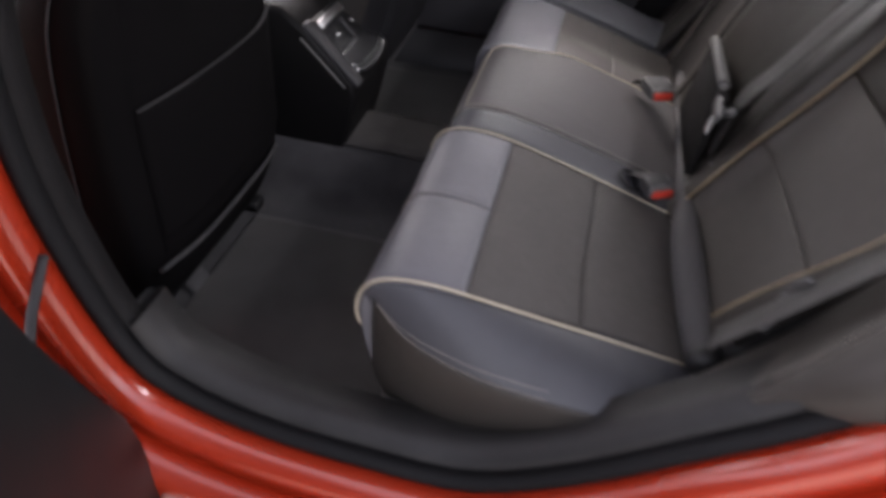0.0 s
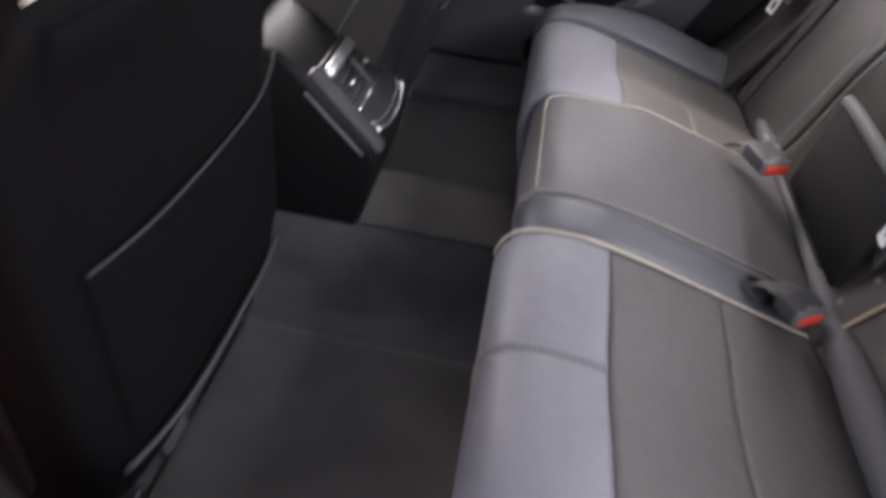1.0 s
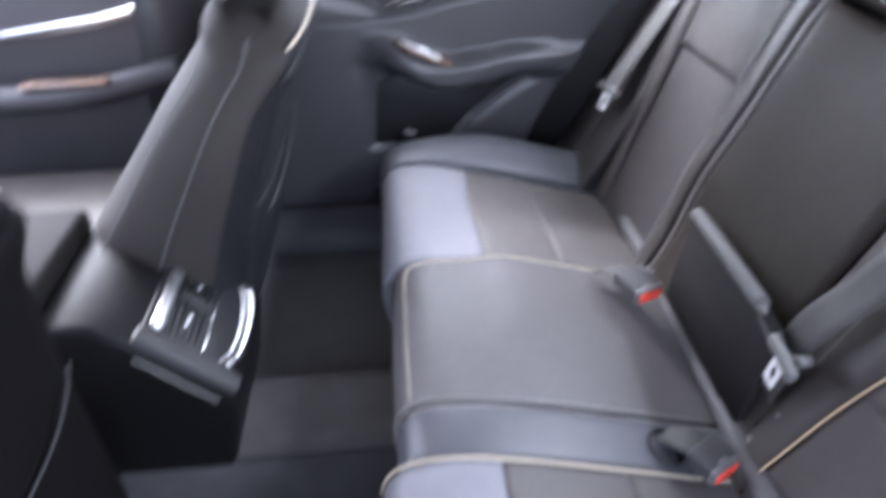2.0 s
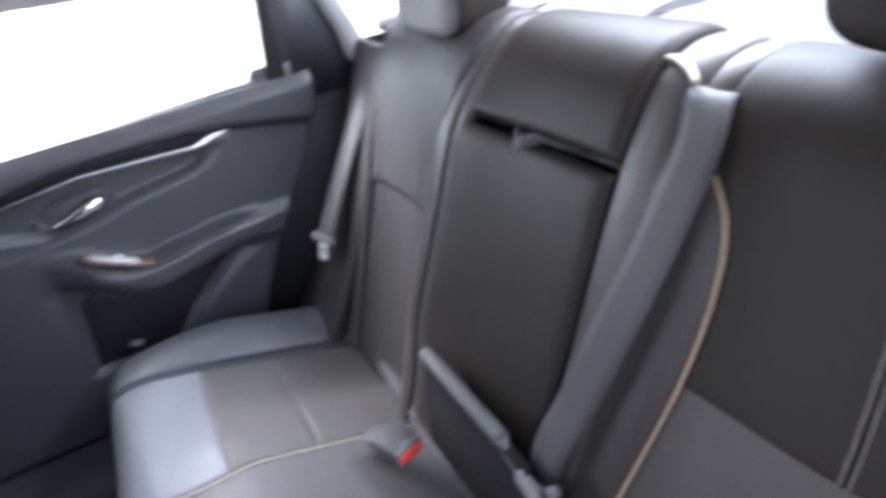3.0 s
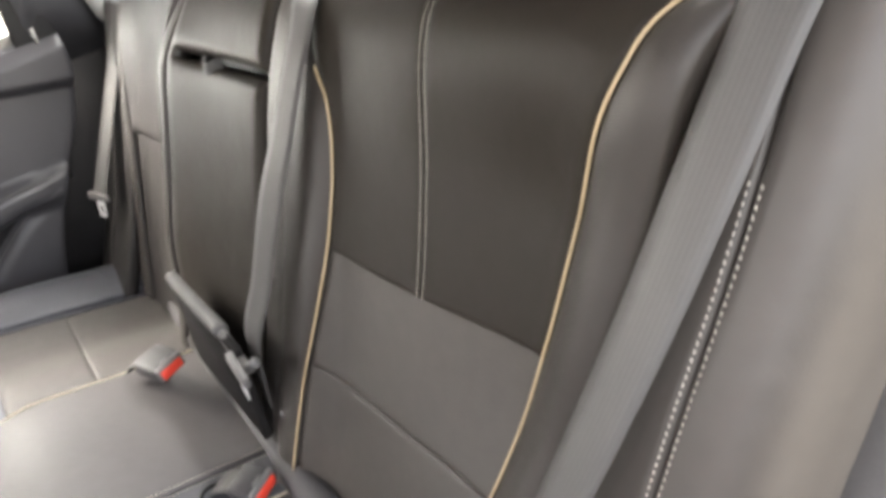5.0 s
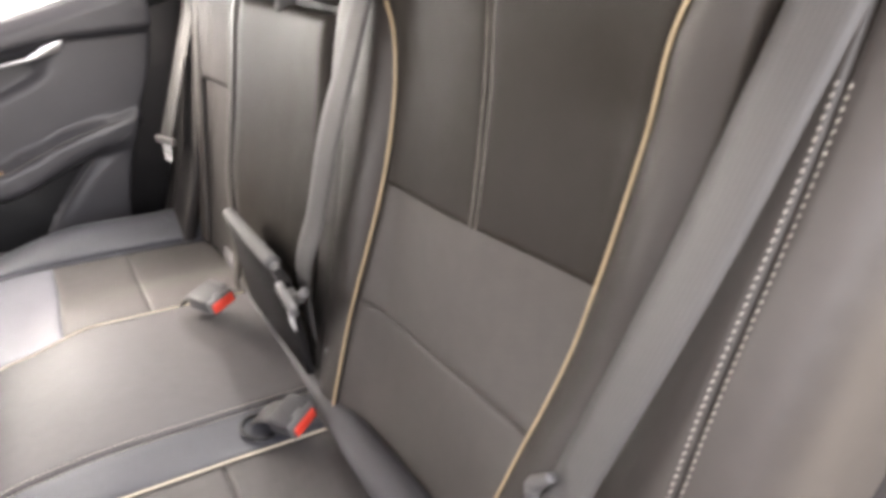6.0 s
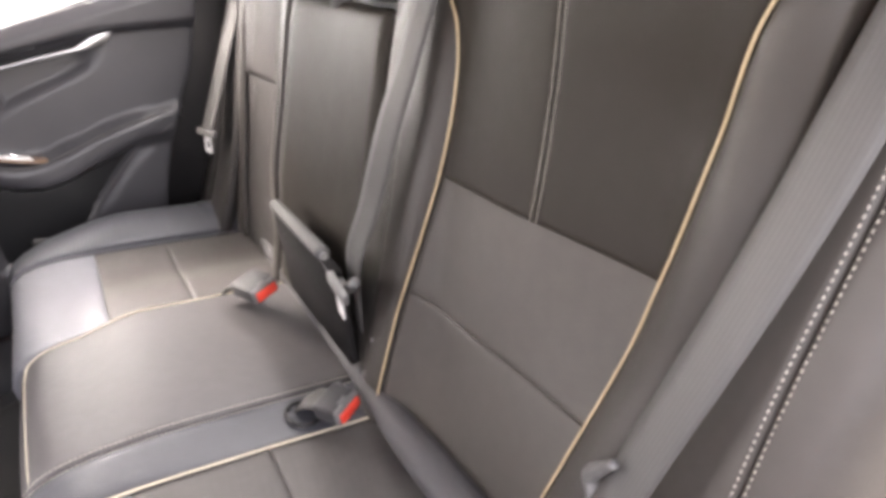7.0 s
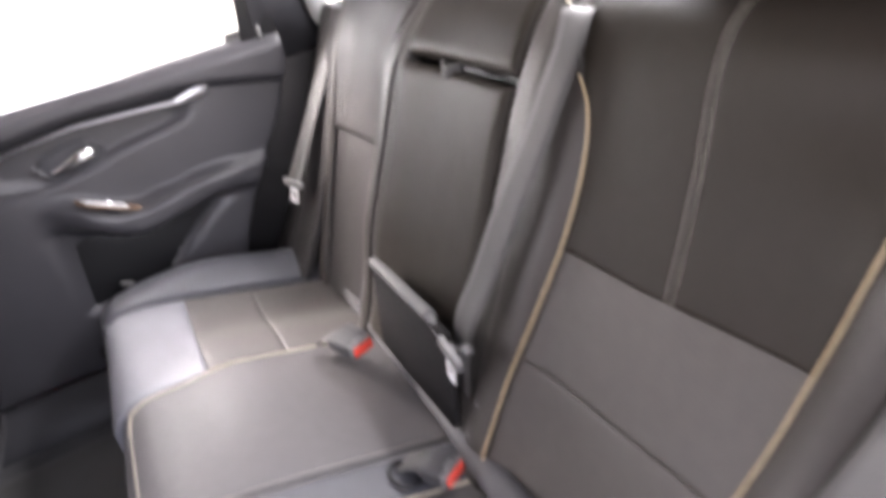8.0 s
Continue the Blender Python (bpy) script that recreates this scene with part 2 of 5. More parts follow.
def tube(bm, pts, r, n=8, flat=1.0, cap=True):
    """A tube along pts; r a number or one for each point."""
    rings, up = [], Vector((0.13, 0.21, 0.97))
    for i, p in enumerate(pts):
        d = (pts[min(i + 1, len(pts) - 1)] - pts[max(i - 1, 0)]).normalized()
        a = (up - d * up.dot(d)).normalized()
        b = d.cross(a)
        up = a
        rad = r[i] if isinstance(r, (list, tuple)) else r
        rings.append([bm.verts.new(p + rad * (a * math.cos(2 * math.pi * k / n) * flat + b * math.sin(2 * math.pi * k / n))) for k in range(n)])
    for u, v in zip(rings, rings[1:]):
        for k in range(n):
            bm.faces.new((u[k], u[(k + 1) % n], v[(k + 1) % n], v[k]))
    if cap:
        bm.faces.new(rings[0])
        bm.faces.new(rings[-1])
    return bm


def ribbon(bm, pts, wides, width, thick=0.0016, nw=5):
    """A strap along pts, its width along wides, with coordinates across and along."""
    uvl = bm.loops.layers.uv.verify()
    cols, s = [], 0.0
    for i, p in enumerate(pts):
        if i:
            s += (p - pts[i - 1]).length
        d = (pts[min(i + 1, len(pts) - 1)] - pts[max(i - 1, 0)]).normalized()
        w = wides[i]
        w = (w - d * w.dot(d)).normalized()
        nn = d.cross(w)
        ring = []
        for side in (1, -1):
            for k in range(nw):
                q = (k / (nw - 1) - 0.5) * side
                th = thick * (0.35 if k in (0, nw - 1) else 1)
                ring.append((bm.verts.new(p + w * width * q + nn * th * 0.5 * side), q * width, s))
        cols.append(ring)
    m = 2 * nw
    for a, b in zip(cols, cols[1:]):
        for k in range(m):
            quad = (a[k], a[(k + 1) % m], b[(k + 1) % m], b[k])
            f = bm.faces.new([q[0] for q in quad])
            for lp, q in zip(f.loops, quad):
                lp[uvl].uv = (q[1], q[2])
    bm.faces.new([q[0] for q in cols[0]])
    bm.faces.new([q[0] for q in cols[-1]])
    return bm


def box(bm, lo, hi, bevel=0.004, seg=2, m=None):
    r = bmesh.ops.create_cube(bm, size=1.0)
    vs = r["verts"]
    lo, hi = Vector(lo), Vector(hi)
    for v in vs:
        v.co = Vector([(lo[i] + hi[i]) / 2 + v.co[i] * (hi[i] - lo[i]) for i in range(3)])
    if bevel:
        es = list({e for v in vs for e in v.link_edges})
        got = bmesh.ops.bevel(bm, geom=es, offset=bevel, segments=seg, affect="EDGES", profile=0.5)
        vs = list({v for f in got["faces"] for v in f.verts} | {v for v in vs if v.is_valid})
    if m is not None:
        for v in vs:
            v.co = m @ v.co
    return bm


def prism(bm, outline, d0, d1, axis="y", bevel=0.0, seg=2):
    """A plate: the outline (pairs) pushed from d0 to d1 along an axis."""
    def put(p, d):
        return {"y": (p[0], d, p[1]), "x": (d, p[0], p[1]), "z": (p[0], p[1], d)}[axis]
    a = [bm.verts.new(put(p, d0)) for p in outline]
    b = [bm.verts.new(put(p, d1)) for p in outline]
    fs = [bm.faces.new(a), bm.faces.new(b)]
    k = len(outline)
    for i in range(k):
        fs.append(bm.faces.new((a[i], a[(i + 1) % k], b[(i + 1) % k], b[i])))
    bmesh.ops.recalc_face_normals(bm, faces=fs)
    if bevel:
        es = list({e for f in fs[:2] for e in f.edges})
        bmesh.ops.bevel(bm, geom=es, offset=bevel, segments=seg, affect="EDGES", profile=0.5)
    return bm


def collar(bm, inner, outer, d0, d1, keep=None):
    """A plate across y with an opening: inner and outer outlines of as many points in x and z."""
    loops = [[bm.verts.new((p[0], d, p[1])) for p in o] for o in (inner, outer) for d in (d0, d1)]
    i0, i1, o0, o1 = loops
    k = len(inner)
    for i in range(k):
        j = (i + 1) % k
        if keep and not (keep(inner[i]) and keep(inner[j])):
            continue
        bm.faces.new((i0[i], i0[j], o0[j], o0[i]))
        bm.faces.new((i1[i], i1[j], o1[j], o1[i]))
        bm.faces.new((i0[i], i0[j], i1[j], i1[i]))
        bm.faces.new((o0[i], o0[j], o1[j], o1[i]))
    loose = [v for v in bm.verts if not v.link_faces]
    bmesh.ops.delete(bm, geom=loose, context="VERTS")
    return bm


def closed_curve(points, n):
    p = [(a, 0, b) for a, b in points]
    got = curve(p[-2:] + p + p[:2], n * 3)
    # keep one turn
    a = Vector(p[0])
    i0 = min(range(len(got) // 2), key=lambda i: (got[i] - a).length)
    i1 = min(range(len(got) // 2, len(got)), key=lambda i: (got[i] - a).length)
    turn = curve(got[i0:i1 + 1:2] + [got[i1]], n + 1)[:-1]
    return [(q.x, q.z) for q in turn]


def pad(S, u0, u1, v0, v1, nu, nv, puff=0.006, edge=0.018, thick=0.02, ref=(-0.5, 0, 1), lift=0.0):
    """A padded panel on the surface S(u, v), u and v in metres; its sides may be functions of the other.
    Its rim sinks into a seam, and it is closed by a skirt."""
    bm = bmesh.new()
    f = lambda e, t: e(t) if callable(e) else e
    ref = Vector(ref)
    grid, norms = [], []

    def ease(k, n):
        t = k / n
        return t - 0.13 * math.sin(2 * math.pi * t) * (1 if n > 6 else 0)
    for i in range(nu + 1):
        p = ease(i, nu)
        row, nrow = [], []
        for j in range(nv + 1):
            q = ease(j, nv)
            if callable(u0) or callable(u1):
                v = f(v0, 0) + q * (f(v1, 0) - f(v0, 0))
                a, b = f(u0, v), f(u1, v)
                u = a + p * (b - a)
                du, dv = b - a, f(v1, 0) - f(v0, 0)
            else:
                u = u0 + p * (u1 - u0)
                a, b = f(v0, u), f(v1, u)
                v = a + q * (b - a)
                du, dv = u1 - u0, b - a
            e = 1e-3
            P = S(u, v)
            N = (S(u + e, v) - P).cross(S(u, v + e) - P)
            N = N.normalized() if N.length > 1e-12 else ref
            if N.dot(ref) < 0:
                N = -N
            d = min(p * abs(du), (1 - p) * abs(du), q * abs(dv), (1 - q) * abs(dv))
            w = min(1.0, d / edge)
            h = puff * math.sqrt(max(0.0, 1 - (1 - w) ** 2)) + lift
            row.append(bm.verts.new(P + N * h))
            nrow.append(N)
        grid.append(row)
        norms.append(nrow)
    for i in range(nu):
        for j in range(nv):
            bm.faces.new((grid[i][j], grid[i][j + 1], grid[i + 1][j + 1], grid[i + 1][j]))
    rim = [(i, 0) for i in range(nu)] + [(nu, j) for j in range(nv)] + [(i, nv) for i in range(nu, 0, -1)] + [(0, j) for j in range(nv, 0, -1)]
    low = [bm.verts.new(grid[i][j].co - norms[i][j] * thick) for i, j in rim]
    k = len(rim)
    for a in range(k):
        b = (a + 1) % k
        bm.faces.new((grid[rim[a][0]][rim[a][1]], grid[rim[b][0]][rim[b][1]], low[b], low[a]))
    bm.faces.new(low)
    return bm


def stitches(bm, pts, dash=0.005, gap=0.003, r=0.0009):
    """Single stitches along a line."""
    n = max(2, int(length(pts) / (dash + gap)))
    fine = curve(pts, n * 4 + 1)
    for i in range(n):
        a, b = fine[4 * i], fine[4 * i + 2]
        tube(bm, [a, a.lerp(b, 0.5) + Vector((0, 0, 0.0003)), b], [r * 0.6, r, r * 0.6], 5)
    return bm


def on(S, pts, n, lift=0.002, ref=(-0.5, 0, 1)):
    """Points on S along a smooth line of (u, v)."""
    out, e, ref = [], 1e-3, Vector(ref)
    for q in curve([(a, b, 0) for a, b in pts], n):
        P = S(q.x, q.y)
        N = (S(q.x + e, q.y) - P).cross(S(q.x, q.y + e) - P).normalized()
        if N.dot(ref) < 0:
            N = -N
        out.append(P + N * lift)
    return out


class Profile:
    """A side view (x, z) by arclength."""
    def __init__(self, pts, n=160):
        self.p = curve([(x, 0, z) for x, z in pts], n)
        self.len = length(self.p)

    def __call__(self, u):
        k = u / self.len * (len(self.p) - 1)
        i = max(0, min(len(self.p) - 2, int(math.floor(k))))
        return self.p[i].lerp(self.p[i + 1], k - i)

    def normal(self, u):
        t = (self(u + 0.004) - self(u - 0.004)).normalized()
        return Vector((-t.z, 0, t.x))

    def at_z(self, z):
        top = max(range(len(self.p)), key=lambda i: self.p[i].z)
        return min((abs(q.z - z), i) for i, q in enumerate(self.p[:top + 1]))[1] / (len(self.p) - 1) * self.len

    def at_x(self, x, top=0.0):
        return min((abs(q.x - x) + (10 if q.z < top else 0), i) for i, q in enumerate(self.p))[1] / (len(self.p) - 1) * self.len


def smooth01(a, b, x):
    t = min(1.0, max(0.0, (x - a) / (b - a)))
    return t * t * (3 - 2 * t)


# ---------------------------------------------------------------- rear bench cushion
CUSH = Profile([(0.085, 0.12), (0.058, 0.20), (0.040, 0.28), (0.040, 0.335), (0.062, 0.366), (0.11, 0.376), (0.18, 0.367),
                (0.33, 0.325), (0.47, 0.283), (0.53, 0.266)])
U_BACK = CUSH.len
U_SEAM = CUSH.at_x(0.18, 0.3)
U_SEAM_FAR = CUSH.at_x(0.205, 0.3)
U_EDGE = CUSH.at_x(0.066, 0.34)
U_MID = CUSH.at_x(0.335, 0.3)
Y_IN = 0.195


def cushion_S(u, v):
    y = abs(v)
    dip = -0.010 * math.exp(-((y - 0.40) / 0.10) ** 2) * smooth01(0.18, 0.34, u) if y > Y_IN else 0.006 * (1 - (y / Y_IN) ** 2)
    P = CUSH(u) + CUSH.normal(u) * dip
    crown = 0.024 * smooth01(-0.22, 0.15, v) * (1 - smooth01(0.25, 0.42, v)) * smooth01(0.34, 0.46, u)
    back = 0.026 * (1 - smooth01(0.16, 0.34, u)) if y < Y_IN - 0.001 else 0.0  # the middle section stands back a little
    return Vector((P.x + back, v, P.z + crown))


def y_out(u, s=-1):
    """Where the outer piping runs; the far section is narrower."""
    return 0.614 - 0.065 * smooth01(0.28, 0.70, u) if s < 0 else 0.540 - 0.02 * smooth01(0.20, 0.40, u)


def bench_cushion():
    bench = thing("rear_bench_cushion", "charcoal leather rear bench cushion with grey front panels and tan piping", "car seat", (0.3, 0, 0.12))
    bm = bmesh.new()
    box(bm, (0.125, -0.555, 0.085), (0.50, 0.555, 0.235), 0.02, 2)
    part("base", bm, CARPET, bench, "dark carpeted seat base")
    for s in (-1, 1):
        sec = part("seat_section", pad(cushion_S, 0.0, U_BACK, s * (Y_IN + 0.006), s * (0.595 if s < 0 else 0.53), 12, 6, 0.0, 0.02, 0.05, lift=-0.012), LEATHER_SIDE, bench)
        v_in, v_mid = s * (Y_IN + 0.002), s * 0.395
        u_seam = U_SEAM if s < 0 else U_SEAM_FAR
        vo = lambda u, s=s: s * (y_out(u, s) - 0.003)
        if s < 0:
            part("front_panel", pad(cushion_S, 0.03, U_SEAM, v_in, v_mid, 22, 12, 0.004, 0.012), LEATHER_GREY, sec, "smooth grey leather front panel")
            part("front_panel", pad(cushion_S, 0.03, U_SEAM, v_mid, vo, 22, 12, 0.004, 0.012), LEATHER_GREY, sec, "smooth grey leather front panel")
            for d in (-0.0055, 0.0055):
                part("stitching", stitches(bmesh.new(), on(cushion_S, [(0.06, v_mid + d), (0.14, v_mid + d), (U_SEAM, v_mid + d)], 30, 0.0042), 0.0046, 0.0014, 0.0008), THREAD, sec)
        else:
            part("front_panel", pad(cushion_S, 0.03, u_seam, v_in, vo, 22, 24, 0.004, 0.012), LEATHER_GREY, sec, "smooth grey leather front panel")
        part("insert", pad(cushion_S, u_seam, U_MID, v_in, vo, 12, 24, 0.003, 0.010), INSERT_SEAT, sec, "perforated dark leather insert")
        part("insert", pad(cushion_S, U_MID, U_BACK, v_in, vo, 14, 24, 0.003, 0.010), INSERT_SEAT, sec, "perforated dark leather insert")

        def flank(u, w, s=s):
            yo = y_out(u, s)
            P = CUSH(u)
            a = w / 0.13 * radians(105)
            out = 0.15
            z = P.z + 0.004 + 0.048 * math.sin(math.pi * min(1.0, w / 0.12)) * smooth01(0.24, 0.50, u) * (1 if s > 0 else 0) - 0.14 * ((1 - math.cos(a)) / 1.26) ** 1.5 * 1.1
            return Vector((P.x + 0.02 * smooth01(0, 0.12, w) * (1 - smooth01(0.1, 0.3, u)), s * (yo + out * math.sin(a)), max(z, 0.10)))
        if s > 0:
            part("bolster", pad(flank, 0.13, U_BACK, 0.003, lambda u: 0.020 + 0.122 * smooth01(0.13, 0.40, u), 34, 16, 0.006, 0.02, ref=(0, s, 0.6)), LEATHER_BLUE, sec, "rounded smooth slate leather outer bolster")
            part("bolster_flap", pad(flank, lambda w: U_BACK - 0.085 - 0.55 * w, U_BACK, 0.022, 0.120, 16, 16, 0.004, 0.012, ref=(0, s, 0.6), lift=0.004), LEATHER_BLUE, sec, "folded leather flap against the seat back")
        else:
            ridge = curve([(0.056, -0.611, 0.344), (0.095, -0.635, 0.316), (0.146, -0.655, 0.300), (0.234, -0.672, 0.288), (0.37, -0.668, 0.272), (0.51, -0.640, 0.246)], 60)
            foot = curve([(0.048, -0.600, 0.20), (0.072, -0.612, 0.150), (0.125, -0.622, 0.112), (0.206, -0.635, 0.122), (0.37, -0.640, 0.17), (0.51, -0.62, 0.18)], 60)

            def along(pts, p):
                k = max(0.0, min(1.0, p)) * (len(pts) - 1)
                n = min(len(pts) - 2, int(k))
                return pts[n].lerp(pts[n + 1], k - n)

            def upper(u, w):
                p, q = u / 0.47, w / 0.075
                uc = 0.226 + p * (U_BACK - 0.226)
                top = CUSH(uc)
                top = Vector((top.x, -y_out(uc) - 0.001, top.z))
                return top.lerp(along(ridge, p), q) + Vector((0, -0.3, 1)) * (0.010 * math.sin(math.pi * q) * smooth01(0, 0.3, p))

            def lower(u, w):
                p, q = u / 0.47, w / 0.11
                return along(ridge, p).lerp(along(foot, p), q) + Vector((0, -0.014 * math.sin(math.pi * q) * smooth01(-0.05, 0.25, p), 0))
            part("bolster", pad(upper, 0.0, 0.47, 0.0, 0.075, 34, 14, 0.003, 0.012, 0.012, ref=(0, -1, 0.8)), LEATHER_BLUE, sec, "rounded smooth slate leather outer bolster")
            # Darker leather here stands for the shade on its downward-facing side.
            part("side_panel", pad(lower, 0.0, 0.47, 0.0, 0.11, 30, 12, 0.003, 0.012, 0.012, ref=(0, -1, 0)), LEATHER_SIDE, sec, "leather side panel under the bolster, darkened for facing down")
            for w in (0.066, 0.0735):
                part("stitching", stitches(bmesh.new(), on(upper, [(0.004, w), (0.12, w), (0.27, w)], 60, 0.0028, (0, -1, 0.8)), 0.0044, 0.0014, 0.0008), THREAD, sec)
        slim = s > 0
        rim = on(cushion_S, [(0.165, s * (y_out(0.2, s) - 0.006)), (0.19, s * y_out(0.2, s)), (0.22, s * y_out(0.22, s)), (0.40, s * y_out(0.40, s)), (U_BACK - 0.03, s * y_out(U_BACK - 0.03, s))], 60, 0.004)
        part("piping", tube(bmesh.new(), rim, 0.0014 if slim else 0.0021, 8), LEATHER_GREY if slim else PIPING_PALE, sec, "grey piping" if slim else "pale tan piping")
        if s < 0:
            rim = on(cushion_S, [(0.20, s * Y_IN), (0.3, s * (Y_IN + 0.002)), (U_BACK - 0.03, s * (Y_IN + 0.004))], 50, 0.005)
            part("piping", tube(bmesh.new(), rim, 0.0018, 8), PIPING_PALE, sec, "pale tan piping")
    mid = part("center_section", pad(cushion_S, 0.0, U_BACK, -Y_IN + 0.004, Y_IN - 0.004, 12, 6, 0.0, 0.02, 0.05, lift=-0.012), LEATHER_SIDE, bench)
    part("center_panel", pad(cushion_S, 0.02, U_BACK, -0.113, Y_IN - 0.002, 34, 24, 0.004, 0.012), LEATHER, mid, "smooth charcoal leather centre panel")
    part("center_panel", pad(cushion_S, 0.02, U_BACK, -Y_IN + 0.002, -0.115, 34, 8, 0.004, 0.012), LEATHER_BLUE, mid, "narrow charcoal leather strip beside the piping")
    for v in (-0.1075, -0.1205):
        part("stitching", stitches(bmesh.new(), on(cushion_S, [(0.10, v), (0.17, v), (U_BACK - 0.05, v)], 60, 0.0046), 0.0046, 0.0012, 0.0009), THREAD, mid)
    part("piping", tube(bmesh.new(), on(cushion_S, [(0.05, -0.185), (0.14, -0.185), (0.22, -0.183)], 30, 0.006), 0.0017, 8), PIPING_PALE, mid, "pale tan piping")
    edge = on(cushion_S, [(U_BACK - 0.03, 0.190), (0.40, 0.189), (U_EDGE + 0.05, 0.187), (U_EDGE + 0.012, 0.178), (U_EDGE, 0.155), (U_EDGE, 0.05), (U_EDGE, -0.10)], 90, 0.0046)
    part("piping", tube(bmesh.new(), edge, [0.0012 - 0.0006 * smooth01(52, 66, i) for i in range(90)], 8), PIPING_PALE, mid, "pale piping round the middle section")
    return bench


bench_cushion()

# ---------------------------------------------------------------- backrests
BACK = Profile([(0.478, 0.262), (0.512, 0.34), (0.560, 0.44), (0.632, 0.60), (0.698, 0.755), (0.734, 0.828), (0.762, 0.858),
                (0.80, 0.871), (0.842, 0.865), (0.856, 0.835)])
BU_WEAR, BU_TOP = BACK.at_z(0.466), BACK.at_z(0.832)


def back_S(u, v):
    y = abs(v)
    up = 1 - smooth01(0.50, 0.66, u)
    mid, half = (0.40, 0.155) if v < 0 else (0.38, 0.125)
    inner = 0.165 if v < 0 else 0.205
    if y > inner:
        side = smooth01(half - 0.03, half + 0.03, abs(y - mid)) * 0.018 if y < mid else 0.016 * smooth01(half - 0.02, half + 0.05, abs(y - mid))
        bulge = side * up - 0.006 * math.exp(-((y - mid) / 0.12) ** 2) * up
    else:
        bulge = 0.010 * up
    rise = 0.0 if v < 0 else -0.012 * smooth01(0.20, 0.50, y)
    if v > 0:  # the far seat back stands forward beside the armrest
        bulge += 0.024 * math.exp(-((v - 0.21) / 0.11) ** 2) * smooth01(BACK.len * 0.1, BACK.len * 0.35, u) * (1 - smooth01(BACK.len * 0.66, BACK.len * 0.85, u))
    if v < 0:  # towards the open door the seat back falls away
        bulge -= 0.036 * smooth01(0.34, 0.58, y) * smooth01(BACK.len * 0.16, BACK.len * 0.45, u) * (1 - smooth01(BACK.len * 0.64, BACK.len * 0.83, u))
    u += rise * smooth01(BACK.len * 0.04, BACK.len * 0.42, u) * (1 - smooth01(BACK.len * 0.60, BACK.len * 0.80, u))
    P = BACK(u) + BACK.normal(u) * bulge
    return Vector((P.x, v, P.z - 0.012 * max(0.0, v + 0.25) * smooth01(0.15, 0.6, u)))


def lerp_table(rows):
    """A smooth line through (x, value) rows, flat beyond its ends."""
    n = len(rows)
    slope = [(rows[min(i + 1, n - 1)][1] - rows[max(i - 1, 0)][1]) / (rows[min(i + 1, n - 1)][0] - rows[max(i - 1, 0)][0]) for i in range(n)]

    def f(x):
        if x <= rows[0][0]:
            return rows[0][1]
        for i in range(n - 1):
            (a, p), (b, q) = rows[i], rows[i + 1]
            if x <= b:
                h, t = b - a, (x - a) / (b - a)
                return (2 * t ** 3 - 3 * t * t + 1) * p + (t ** 3 - 2 * t * t + t) * h * slope[i] + (3 * t * t - 2 * t ** 3) * q + (t ** 3 - t * t) * h * slope[i + 1]
        return rows[-1][1]
    return f


BZ = BACK.at_z
Y_PIPE_IN = lerp_table([(BZ(0.30), 0.218), (BZ(0.36), 0.222), (BZ(0.44), 0.228), (BZ(0.54), 0.243), (BZ(0.62), 0.254), (BZ(0.70), 0.257), (BZ(0.76), 0.246), (BZ(0.80), 0.215), (BZ(0.83), 0.200)])
Y_PIPE_OUT = lerp_table([(BZ(0.30), 0.498), (BZ(0.41), 0.523), (BZ(0.453), 0.530), (BZ(0.53), 0.541), (BZ(0.59), 0.550), (BZ(0.64), 0.561), (BZ(0.73), 0.576), (BZ(0.78), 0.588), (BZ(0.806), 0.598), (BZ(0.827), 0.607), (BZ(0.845), 0.617), (BZ(0.858), 0.629), (BZ(0.866), 0.646), (BZ(0.870), 0.668)])
Y_EDGE = lerp_table([(BZ(0.30), 0.548), (BZ(0.42), 0.573), (BZ(0.55), 0.602), (BZ(0.65), 0.620), (BZ(0.80), 0.646), (BZ(0.852), 0.662), (BZ(0.868), 0.672)])
Y_EDGE_FAR = lerp_table([(BZ(0.30), 0.540), (BZ(0.47), 0.562), (BZ(0.65), 0.600), (BZ(0.80), 0.624), (BZ(0.852), 0.645)])


